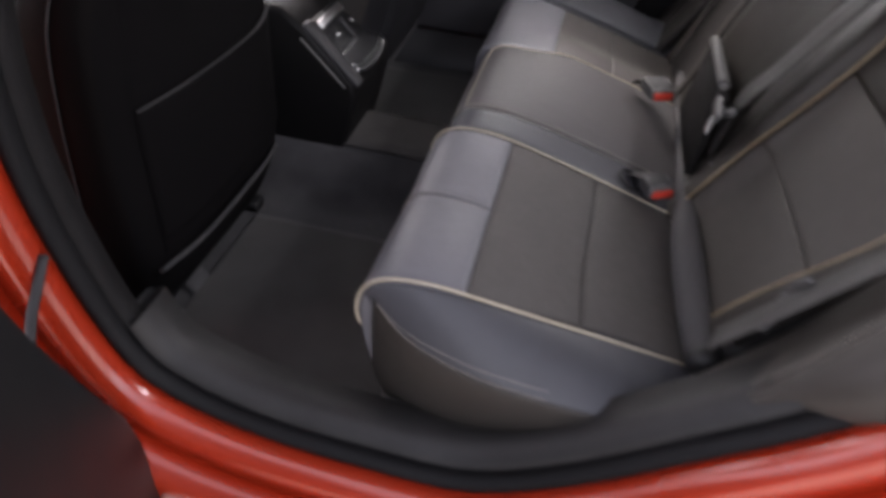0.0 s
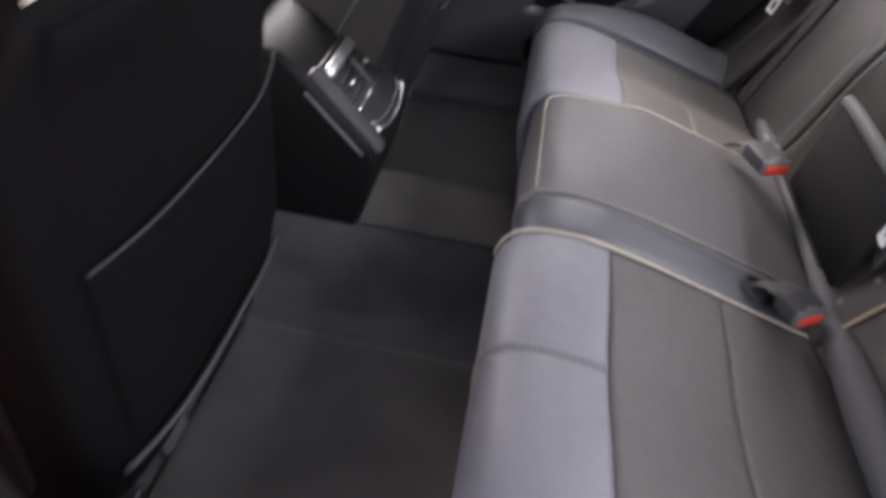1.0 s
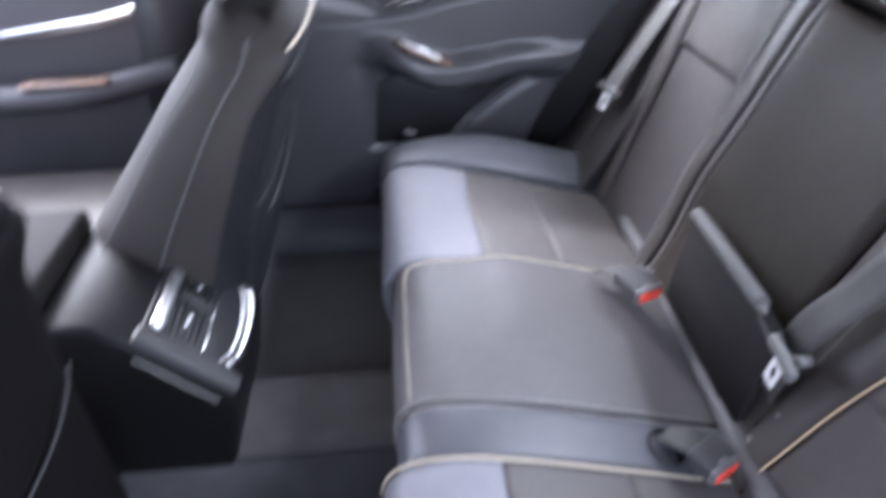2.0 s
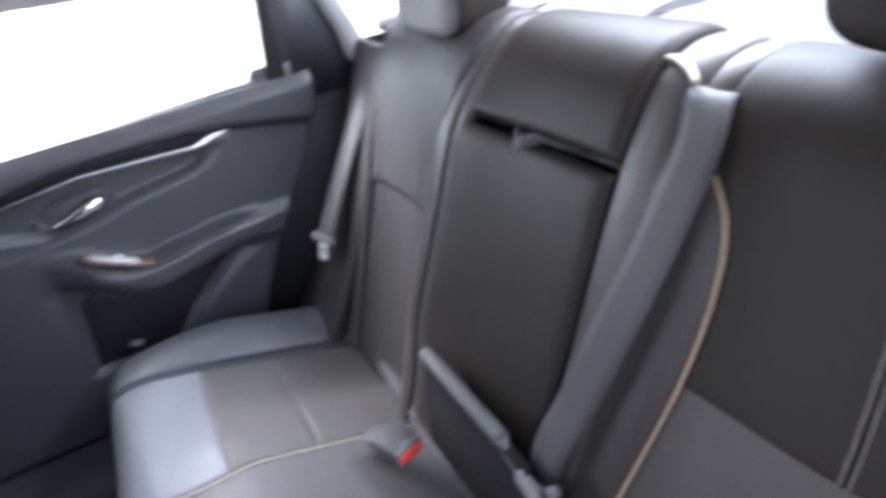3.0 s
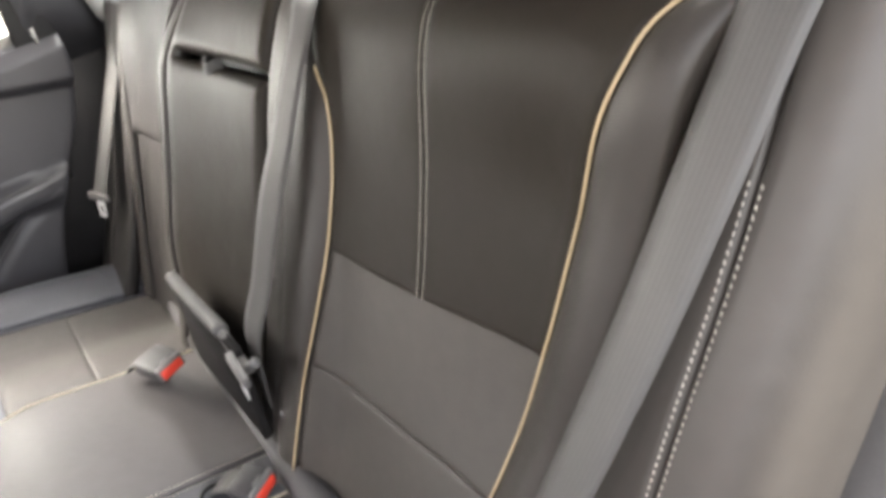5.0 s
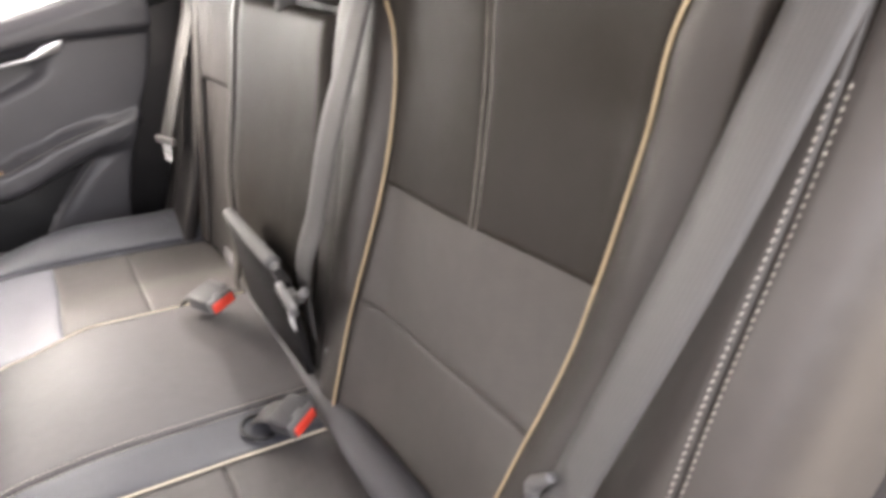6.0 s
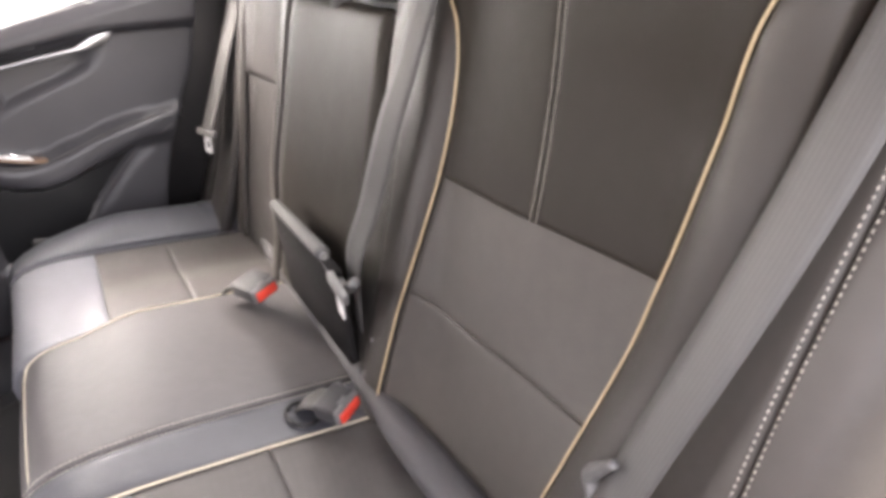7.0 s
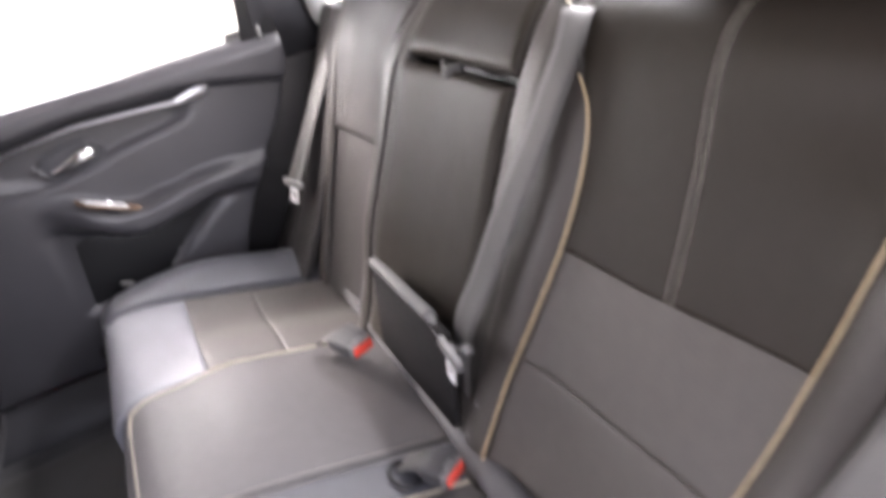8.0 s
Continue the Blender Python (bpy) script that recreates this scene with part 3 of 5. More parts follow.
def backrest(s):
    b = thing("folding_rear_seat", "charcoal leather folding rear seat back with tan piping" if s < 0 else "charcoal leather folding rear seat back beside the closed door", "car seat",
              (0.55, s * 0.395, 0.27), "rear seat backs")
    inner = 0.167 if s < 0 else 0.207
    BU_SEAM = BACK.at_z(0.608 if s < 0 else 0.603)

    def Y(y):
        """The seat on the far side is narrower."""
        return -y if s < 0 else 0.207 + (y - 0.167) * 0.83
    end = BACK.len - 0.012
    part("back_frame", pad(back_S, 0.0, BACK.len - 0.07, Y(0.172), Y(0.56), 18, 10, 0, 0.02, 0.07, lift=-0.012), PLASTIC, b)
    edge = Y_EDGE if s < 0 else Y_EDGE_FAR
    pi = lambda u: Y(Y_PIPE_IN(u) + 0.001)
    po = lambda u: Y(min(Y_PIPE_OUT(u), edge(u)) - 0.001)
    mid = lambda u: Y(0.408 - 0.011 * smooth01(BU_SEAM, BU_TOP, u))
    for a, z in ([(0.02, BU_WEAR), (BU_WEAR, BU_SEAM)] if s < 0 else [(0.02, BU_SEAM)]):
        part("lower_insert", pad(back_S, a, z + (0.012 if z == BU_SEAM else 0.0), pi, po, 14, 20, 0.0014, 0.008, lift=-0.003), INSERT if s < 0 else LEATHER_FAR_SHADED, b, "perforated dark leather insert")
    if s < 0:
        part("upper_panel", pad(back_S, BU_SEAM + 0.001, end, pi, mid, 30, 14, 0.006, 0.008), LEATHER_BACK_SHADED, b)
        part("upper_panel", pad(back_S, BU_SEAM + 0.001, end, mid, po, 30, 14, 0.006, 0.008), LEATHER_BACK_SHADED, b)
    else:
        part("upper_panel", pad(back_S, BU_SEAM + 0.002, end, pi, po, 30, 24, 0.010, 0.016), LEATHER_FAR_SHADED, b)
    part("bolster", pad(back_S, 0.02, end, Y(0.168), lambda u: Y(Y_PIPE_IN(u) - 0.001), 40, 10, 0.005, 0.03), LEATHER_BOLSTER, b)
    part("bolster", pad(back_S, 0.02, BZ(0.864 if s < 0 else 0.848), lambda u: Y(Y_PIPE_OUT(u) + 0.001), lambda u: Y(max(edge(u), Y_PIPE_OUT(u) + 0.006)), 40, 12, 0.010, 0.035), LEATHER_BOLSTER, b)
    for f, top in ((Y_PIPE_IN, BZ(0.785)), (Y_PIPE_OUT, BZ(0.868)))[:2 if s < 0 else 1]:
        us = [0.06 + (top - 0.06) * k / 40 for k in range(41)]
        part("piping", tube(bmesh.new(), on(back_S, [(u, Y(f(u))) for u in us], 90, 0.0044), 0.0014, 8), PIPING if s < 0 else LEATHER_GREY, b, "tan leather piping" if s < 0 else "grey piping")
    if s < 0:
        for d in (-0.0036, 0.0036):
            us = [BU_SEAM + 0.004 + (end - 0.075 - BU_SEAM) * k / 12 for k in range(13)]
            part("stitching", stitches(bmesh.new(), on(back_S, [(u, mid(u) + d) for u in us], 60, 0.0056), 0.0026, 0.0010, 0.00066), THREAD, b)
    return b


near_back = backrest(-1)
backrest(1)


def rounded_rect(x0, x1, y0, y1, r, n=6):
    """Corners of a rounded rectangle, as pairs."""
    out = []
    for cx, cy, a0 in ((x1 - r, y1 - r, 0), (x0 + r, y1 - r, 90), (x0 + r, y0 + r, 180), (x1 - r, y0 + r, 270)):
        out += [(cx + r * math.cos(radians(a0 + 90 * k / n)), cy + r * math.sin(radians(a0 + 90 * k / n))) for k in range(n + 1)]
    return out


rim_ = [Vector((x, y, 0.872 - 0.10 * max(0.0, 0.80 - x))) for x, y in rounded_rect(0.782, 0.878, -0.612, -0.500, 0.026)]
release = part("release_bezel", tube(bmesh.new(), rim_ + rim_[:1], 0.0045, 8, cap=False), HANDLE_LIT_GREY, near_back, "grey plastic seat release bezel")
part("release_well", prism(bmesh.new(), rounded_rect(0.782, 0.878, -0.612, -0.500, 0.026), 0.850, 0.8705, "z"), PLASTIC, release, "black well under the handle", False)
bez = prism(bmesh.new(), rounded_rect(0.797, 0.876, -0.604, -0.508, 0.018), 0.872, 0.880, "z", 0.003, 3)
for v in bez.verts:
    v.co.z += 0.10 * (v.co.x - 0.80)
part("release_handle", bez, HANDLE_LIT_GREY, release, "grey plastic release handle")
bez = prism(bmesh.new(), rounded_rect(0.843, 0.864, -0.592, -0.520, 0.005), 0.8770, 0.8808, "z", 0.001, 1)
for v in bez.verts:
    v.co.z += 0.10 * (v.co.x - 0.80)
part("release_slot", bez, PLASTIC, release, "black finger slot")


def plug(name, parent, p, n, r, label):
    """A small round cap lying on a surface."""
    p, n = Vector(p), Vector(n).normalized()
    return part(name, tube(bmesh.new(), [p - n * 0.004, p + n * 0.0015, p + n * 0.0025], [r, r, r * 0.7], 12), PLASTIC_GREY, parent, label)


plug("trim_plug", near_back, (0.513, -0.183, 0.392), (-0.89, 0.12, 0.44), 0.004, "small grey plug")
plug("trim_plug", near_back, (0.492, -0.182, 0.343), (-0.91, -0.04, 0.41), 0.007, "small grey plug")


def center_back():
    b = thing("folding_middle_seat", "charcoal leather middle seat back with a folded-up armrest", "car seat", (0.55, 0, 0.27), "rear seat backs")
    part("back_frame", pad(back_S, 0.0, BACK.len - 0.07, -0.164, 0.203, 18, 10, 0, 0.02, 0.07, lift=-0.03), PLASTIC, b)
    ut = BACK.at_z(0.761)
    ub = BACK.at_z(0.767)
    arm = part("armrest", pad(back_S, 0.06, ut, -0.106, 0.182, 34, 26, 0.016, 0.018, 0.03, lift=-0.002), LEATHER_BACK_SHADED, b, "folded-up leather armrest")
    part("upper_pad", pad(back_S, ub, BACK.len, -0.106, 0.182, 22, 24, 0.014, 0.016), LEATHER_BACK_SHADED, b)
    part("bolster", pad(back_S, 0.04, BACK.len, 0.184, 0.205, 30, 5, 0.006, 0.01), LEATHER_SIDE, b)
    part("bolster", pad(back_S, 0.04, BACK.len, -0.166, -0.108, 30, 7, 0.007, 0.015), LEATHER_SIDE, b)
    bm = bmesh.new()
    tube(bm, [Vector((0.793, -0.140, 0.855)), Vector((0.793, -0.140, 0.8725)), Vector((0.793, -0.140, 0.8735))], [0.010, 0.010, 0.008], 16)
    part("anchor_cap", bm, PLASTIC, b, "black anchor cap")
    c = back_S(ut + 0.004, 0.06)
    strap = bmesh.new()
    ribbon(strap, curve([c + Vector((0.004, 0.020, 0.010)), c + Vector((-0.016, 0.008, 0.002)), c + Vector((-0.018, -0.010, -0.001)), c + Vector((0.0, -0.024, 0.005))], 14),
           [Vector((0.3, 0, 1))] * 14, 0.016, 0.003)
    part("pull_strap", strap, WEB_DARK, arm, "black pull strap")
    return b


center_back()


def headrest(y, x, z, mat=LEATHER, size=(0.062, 0.135, 0.085), gap=0.047):
    h = thing("headrest", "dark leather headrest on two metal posts", "headrest", (x, y, z - 0.03), "headrests")
    bm = bmesh.new()
    bmesh.ops.create_uvsphere(bm, u_segments=32, v_segments=20, radius=1.0)
    for v in bm.verts:
        c = v.co
        e = 0.36
        sg = lambda t, p: math.copysign(abs(t) ** p, t)
        v.co = Vector((x + size[0] * sg(c.x, 0.5) + 0.02 * c.z, y + size[1] * sg(c.y, e), z + size[2] + size[2] * sg(c.z, 0.40)))
    bm.normal_update()
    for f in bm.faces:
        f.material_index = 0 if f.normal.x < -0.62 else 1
    part("cushion", bm, [mat, LEATHER_BACK_SHADED], h)
    for d in (-gap, gap):
        part("post", tube(bmesh.new(), [Vector((x - 0.02, y + d, z - 0.05)), Vector((x - 0.015, y + d, z + 0.03))], 0.007, 12), CHROME, h, "polished steel post")
        bm = bmesh.new()
        tube(bm, [Vector((x - 0.022, y + d, z - 0.048)), Vector((x - 0.021, y + d, z - 0.026))], [0.013, 0.011], 16)
        part("guide_sleeve", bm, PLASTIC_GREY, h, "grey plastic sleeve")
    return h


headrest(-0.403, 0.834, 0.890, mat=LEATHER_BACK_SHADED, size=(0.077, 0.150, 0.085))
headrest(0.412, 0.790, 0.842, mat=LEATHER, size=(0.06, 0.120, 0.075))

# grey roll that closes the gap between cushion and backrests
roll_pts = curve([(0.545, 0.53, 0.285), (0.512, 0.35, 0.296), (0.497, 0.19, 0.318), (0.492, 0.0, 0.322), (0.490, -0.17, 0.318), (0.488, -0.30, 0.318), (0.492, -0.45, 0.318), (0.505, -0.58, 0.315)], 70)
roll = thing("gap_roll", "grey felt roll along the crease of the rear seat", "seat trim", (0.5, 0, 0.3))
part("end_cap", tube(bmesh.new(), [roll_pts[0] + Vector((0.004, 0.012, -0.004)), roll_pts[0], roll_pts[1]], [0.014, 0.0205, 0.0208], 12), PLASTIC, roll, "black end cap")
part("end_cap", tube(bmesh.new(), [roll_pts[-2], roll_pts[-1], roll_pts[-1] + Vector((0.004, -0.010, -0.002))], [0.0262, 0.026, 0.019], 12), PLASTIC, roll, "black end cap")
part("roll", tube(bmesh.new(), roll_pts, [0.0125 + 0.013 * smooth01(36, 56, i) + 0.007 * (1 - smooth01(8, 22, i)) for i in range(70)], 12), FOAM, roll)


# ---------------------------------------------------------------- belts and buckles
def buckle(base, tip, label):
    base, tip = Vector(base), Vector(tip)
    d = (tip - base).normalized()
    side = d.cross(Vector((0, 0, 1))).normalized()
    up = side.cross(d)
    m = Matrix((side.to_4d(), d.to_4d(), up.to_4d(), base.to_4d())).transposed()
    for i in range(3):
        m[3][i] = 0
    m[3][3] = 1
    m.col[0][3] = m.col[1][3] = m.col[2][3] = 0
    L = (tip - base).length
    t = thing("belt_buckle", label, "seat belt", base, "rear belt buckles")
    part("housing", box(bmesh.new(), (-0.024, 0, -0.013), (0.024, L - 0.004, 0.013), 0.005, 3, m), BUCKLE_GREY, t)
    part("collar", box(bmesh.new(), (-0.0235, L - 0.008, -0.0125), (0.0235, L + 0.002, 0.0125), 0.004, 2, m), PLASTIC_GREY, t, "grey rim round the button")
    part("release_button", box(bmesh.new(), (-0.0195, L - 0.004, -0.0095), (0.0195, L + 0.005, 0.007), 0.003, 2, m), RED, t, "red press button")
    part("slot_edge", box(bmesh.new(), (-0.008, L - 0.010, 0.0105), (0.008, L - 0.005, 0.0142), 0.001, 1, m), PLASTIC_GREY, t, "steel edge of the tongue slot")
    part("side_rib", box(bmesh.new(), (-0.0245, 0.006, 0.009), (-0.0195, L - 0.012, 0.0145), 0.002, 1, m), BUCKLE_GREY, t)
    part("stalk", ribbon(bmesh.new(), curve([base - d * 0.05 - up * 0.03, base - d * 0.02 - up * 0.006, base + d * 0.01], 12), [side] * 12, 0.040, 0.004), WEB_DARK, t)
    return t


buckle((0.426, -0.180, 0.339), (0.446, -0.216, 0.336), "grey belt buckle with a red button lying on the cushion")
buckle((0.415, 0.118, 0.385), (0.437, 0.062, 0.384), "grey belt buckle with a red button beside the middle seat")
bm = bmesh.new()
ring = [Vector((0.396 + 0.021 * math.cos(a), -0.160 + 0.026 * math.sin(a), 0.3175 - 0.007 * math.cos(a))) for a in [2 * math.pi * k / 28 for k in range(29)]]
tube(bm, ring, 0.0030, 8, cap=False)
tagged(part("buckle_bezel", bm, PLASTIC, None), "black oval bezel round the buckle opening", "seat trim")


def tongue(p, d, side, parent):
    """Plastic head and steel tongue at p, pointing along d."""
    p, d, side = Vector(p), Vector(d).normalized(), Vector(side)
    side = (side - d * side.dot(d)).normalized()
    n = d.cross(side)
    m = Matrix(((side.x, d.x, n.x, p.x), (side.y, d.y, n.y, p.y), (side.z, d.z, n.z, p.z), (0, 0, 0, 1)))
    head = part("tongue_head", box(bmesh.new(), (-0.031, -0.008, -0.005), (0.031, 0.008, 0.005), 0.003, 2, m), PLASTIC_GREY, parent, "grey plastic tongue head")
    bm = bmesh.new()
    inner = [(0.0055 * math.cos(a), 0.026 + 0.010 * math.sin(a)) for a in [2 * math.pi * k / 16 for k in range(16)]]
    outer = [(0.0115 * max(-1, min(1, 1.35 * math.cos(a))), 0.024 + 0.020 * max(-1, min(1, 1.35 * math.sin(a)))) for a in [2 * math.pi * k / 16 for k in range(16)]]
    collar(bm, inner, outer, -0.001, 0.001)
    for v in bm.verts:
        v.co = m @ Vector((v.co.x, v.co.z, v.co.y))
    part("tongue", bm, ZINC, head, "steel tongue with a slot", False)


def belt(name, label, pts, wides, width=0.047, n=60, at=None, mat=None):
    t = thing(name, label, "seat belt", at or pts[-1], "rear seat belts")
    w = [Vector(x) for x in wides]
    ws = [w[min(len(w) - 1, int(k / (n - 1) * (len(w) - 1) + 1e-6))].lerp(w[min(len(w) - 1, int(k / (n - 1) * (len(w) - 1) + 1e-6) + 1)],
          (k / (n - 1) * (len(w) - 1)) % 1.0) for k in range(n)]
    part("webbing", ribbon(bmesh.new(), curve(pts, n), ws, width), mat or WEB, t)
    return t


b1 = belt("seat_belt", "charcoal woven seat belt running from pillar to seat side",
          [(0.815, -0.706, 0.900), (0.800, -0.703, 0.905), (0.785, -0.699, 0.898), (0.760, -0.691, 0.868), (0.706, -0.679, 0.78), (0.664, -0.665, 0.70), (0.622, -0.648, 0.62), (0.580, -0.629, 0.54), (0.538, -0.611, 0.46), (0.492, -0.595, 0.38)],
          [(0.2, 1, 0.1), (0.2, 1, 0.05), (0.28, 1, -0.05), (0.25, 1, -0.1)], at=(0.5, -0.57, 0.37))
part("anchor_cover", tube(bmesh.new(), curve([(0.5565, -0.607, 0.508), (0.556, -0.590, 0.487), (0.557, -0.573, 0.462), (0.553, -0.579, 0.449), (0.545, -0.592, 0.436), (0.536, -0.600, 0.415)], 24), [0.0045 + 0.0030 * smooth01(0, 9, k) for k in range(24)], 10), PLASTIC_GREY, b1, "bent grey plastic anchor cover")

hood = thing("belt_guide", "dark plastic belt guide in the grey pillar trim", "seat belt", (0.79, -0.69, 0.9))
bm = prism(bmesh.new(), rounded_rect(0.764, 0.806, 0.903, 0.968, 0.010), -0.685, -0.664, "y", 0.006, 3)
part("guide_block", bm, PLASTIC, hood, "black guide block beside the belt")
part("guide_rim", tube(bmesh.new(), curve([(0.772, -0.686, 0.948), (0.768, -0.692, 0.936), (0.769, -0.694, 0.918), (0.776, -0.692, 0.902)], 16), 0.0035, 8), PLASTIC_GREY, hood, "grey rim of the belt guide")
lip_ = curve([(0.772, -0.686, 0.921), (0.771, -0.700, 0.908), (0.773, -0.716, 0.899), (0.777, -0.733, 0.893)], 20)
part("lip", tube(bmesh.new(), lip_, 0.0032, 8), PLASTIC, hood, "black lip of the belt slot")


def cover_S(u, v):
    """Pillar trim rising from the belt slot."""
    p = lip_[min(19, max(0, int(round(v / 0.06 * 19))))]
    return Vector((p.x + 0.006 + 0.18 * u + 1.5 * u * u, p.y - 0.05 * u, p.z + 0.003 + u))


part("pillar_cover", pad(cover_S, 0.0, 0.16, 0.0, 0.06, 14, 19, 0.003, 0.008, 0.006, (-1, 0, 0.3)), PALE_TRIM, hood, "grey pillar trim above the slot")

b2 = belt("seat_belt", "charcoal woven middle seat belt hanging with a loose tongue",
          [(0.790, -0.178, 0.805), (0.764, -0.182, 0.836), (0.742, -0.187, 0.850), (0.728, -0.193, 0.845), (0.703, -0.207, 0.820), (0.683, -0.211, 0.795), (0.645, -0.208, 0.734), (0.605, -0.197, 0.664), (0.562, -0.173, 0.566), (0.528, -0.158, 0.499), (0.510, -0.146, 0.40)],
          [(0.1, 1, 0.05), (0.0, 1, 0.0), (-0.12, 1, -0.03), (-0.05, 1, 0.0), (0.1, 1, 0.0)], width=0.049, at=(0.52, -0.14, 0.4), mat=WEB_SHADED)
tongue((0.492, -0.184, 0.490), (-0.12, 0.10, -1), (0.1, 1, 0.25), b2)
slot_ = curve([(0.763, -0.106, 0.8655), (0.757, -0.128, 0.8665), (0.748, -0.150, 0.863), (0.738, -0.168, 0.856)], 14)
part("slot_bezel", tube(bmesh.new(), slot_, [0.0018 + 0.0022 * math.sin(math.pi * (k + 1) / 16) for k in range(14)], 8), PIPING_PALE, b2, "cream plastic belt slot bezel")

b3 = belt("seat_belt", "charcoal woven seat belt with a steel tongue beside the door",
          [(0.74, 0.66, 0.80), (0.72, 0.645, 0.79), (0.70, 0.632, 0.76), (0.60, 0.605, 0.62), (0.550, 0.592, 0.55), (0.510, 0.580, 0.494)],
          [(0.5, -1, 0.0), (0.45, -1, 0.1), (0.4, -1, 0.1)], at=(0.51, 0.58, 0.49), mat=WEB_SHADED)
tongue((0.507, 0.579, 0.490), (-0.25, 0, -1), (0.45, -1, 0.1), b3)

# hinged flap at the foot of the armrest
flap = thing("armrest_flap", "dark felt flap with a grey rounded edge at the armrest foot", "seat trim", (0.51, 0, 0.38))
bm = bmesh.new()
prism(bm, [(0.500, 0.492), (0.511, 0.494), (0.494, 0.345), (0.482, 0.345)], 0.105, -0.155, "y", 0.003)
part("panel", bm, FELT_DARK, flap, "dark felt panel")
part("edge_strip", tube(bmesh.new(), curve([(0.507, 0.108, 0.492), (0.506, 0.05, 0.496), (0.506, -0.02, 0.496), (0.507, -0.10, 0.495)], 24), 0.010, 10), STRIP_GREY, flap, "grey rounded edge strip")
part("edge_clip", tube(bmesh.new(), curve([(0.507, -0.098, 0.492), (0.505, -0.13, 0.482), (0.504, -0.175, 0.478), (0.512, -0.20, 0.497)], 18), 0.007, 8), PLASTIC_GREY, flap, "grey plastic clip")

# ---------------------------------------------------------------- side bolsters between backrest and door
def side_bolster(s, top):
    t = thing("side_bolster", "charcoal leather side bolster with twin stitching beside the door opening" if s < 0 else "plain charcoal leather side bolster beside the closed door", "car seat", (0.5, s * 0.68, 0.2), "side bolsters")
    P = Profile([(0.385, 0.17), (0.470, 0.30), (0.555, 0.42), (0.634, 0.56), (0.708, 0.70), (0.760, 0.81), (0.802, 0.88), (0.85, 0.92)] if s < 0 else
                [(0.385, 0.17), (0.465, 0.30), (0.538, 0.42), (0.610, 0.56), (0.684, 0.70), (0.738, 0.81), (0.785, 0.88), (0.84, 0.92)])

    def E0(u):
        return 0.647 + 0.012 * smooth01(0.45, 0.75, u) if s < 0 else 0.520 + 0.035 * smooth01(0.15, 0.75, u)

    def S(u, w):
        c = P(u)
        nrm = P.normal(u)
        q = w / 0.16
        return Vector((c.x, 0, c.z)) + nrm * (0.016 * math.sin(math.pi * min(1, 0.15 + q * 0.95)) - (0.045 if s < 0 else 0.02) * smooth01(0.60, 1.0, q)) + (Vector((-0.02, 0, 0)) * smooth01(0.55, 1.0, q) * (1 - smooth01(0.35, 0.60, u)) if s > 0 else Vector()) + Vector((0, s * min(E0(u) + (0.135 if s < 0 else 0.255) * q, 0.715 + 0.10 * smooth01(0.28, 0.45, u) if s < 0 else 0.762), 0))
    if s > 0:
        part("inner_panel", pad(S, 0.0, P.len - top, 0.0, 0.060, 34, 8, 0.006, 0.012, ref=(-0.6, 0, 0.5)), LEATHER_FAR_SHADED, t)
        part("outer_panel", pad(S, 0.0, P.len - top, 0.061, 0.16, 34, 12, 0.006, 0.012, ref=(-0.6, 0, 0.5)), LEATHER_FAR_SHADED, t)
        return t
    part("inner_panel", pad(S, 0.0, P.len - top, lambda u: -0.050 + 0.050 * smooth01(0.50, 0.70, u), 0.0505, 34, 8, 0.004, 0.006, ref=(-0.6, 0, 0.5)), LEATHER_WARM, t)
    part("outer_panel", pad(S, 0.0, P.len - top, 0.0515, 0.16, 34, 12, 0.004, 0.006, ref=(-0.6, 0, 0.5)), LEATHER_WARM, t)
    for w in (0.0462, 0.0558):
        part("stitching", stitches(bmesh.new(), on(S, [(0.30, w), (0.5, w), (0.70, w)], 60, 0.0040, (-0.6, 0, 0.5)), 0.0042, 0.0018, 0.00066), THREAD, t)
    return t


side_bolster(-1, 0.0)
side_bolster(1, 0.16)

# ---------------------------------------------------------------- floor, sills, shell
floor = tagged(new("floor"), "dark carpeted car floor with a centre tunnel", "car floor", kind="structure")
part("carpet", pad(lambda u, v: Vector((u, v, 0.075 + 0.10 * (1 - smooth01(0.085, 0.15, abs(v - 0.065))))), -1.2, 0.16, -0.70, 0.72, 30, 70, 0.0, 0.02, 0.03, (0, 0, 1)), CARPET, floor)
part("riser", pad(lambda u, v: Vector((0.058 + 0.55 * u, v, 0.080 + u)), 0.0, 0.125, -0.635, 0.63, 6, 30, 0.004, 0.012, 0.02, (-1, 0, 0.5)), CARPET_MAT, floor, "grey carpeted riser under the bench")
part("tunnel_mat", pad(lambda u, v: Vector((u, v, 0.183)), -0.265, 0.10, -0.015, 0.150, 8, 6, 0.004, 0.01, 0.006, (0, 0, 1)), TUNNEL, floor, "paler ribbed mat on the tunnel")
for s in (-1, 1):
    mt = thing("floor_mat", "charcoal carpet floor mat in the rear footwell", "floor mat", (-0.1, s * 0.4, 0.08), "floor mats")
    part("mat", pad(lambda u, v: Vector((u, v, 0.080)), -0.34, 0.07, s * 0.19, s * 0.60, 12, 12, 0.006, 0.012, 0.004, (0, 0, 1)), CARPET_MAT, mt)

OPEN = closed_curve([(-0.292, 0.40), (-0.242, 0.255), (-0.180, 0.20), (-0.06, 0.162), (0.10, 0.150), (0.235, 0.158), (0.360, 0.230), (0.480, 0.335), (0.600, 0.450), (0.70, 0.60),
                     (0.78, 0.80), (0.80, 1.00), (0.66, 1.15), (0.40, 1.21), (0.10, 1.22), (-0.10, 1.20), (-0.22, 1.08), (-0.29, 0.80), (-0.315, 0.58)], 96)


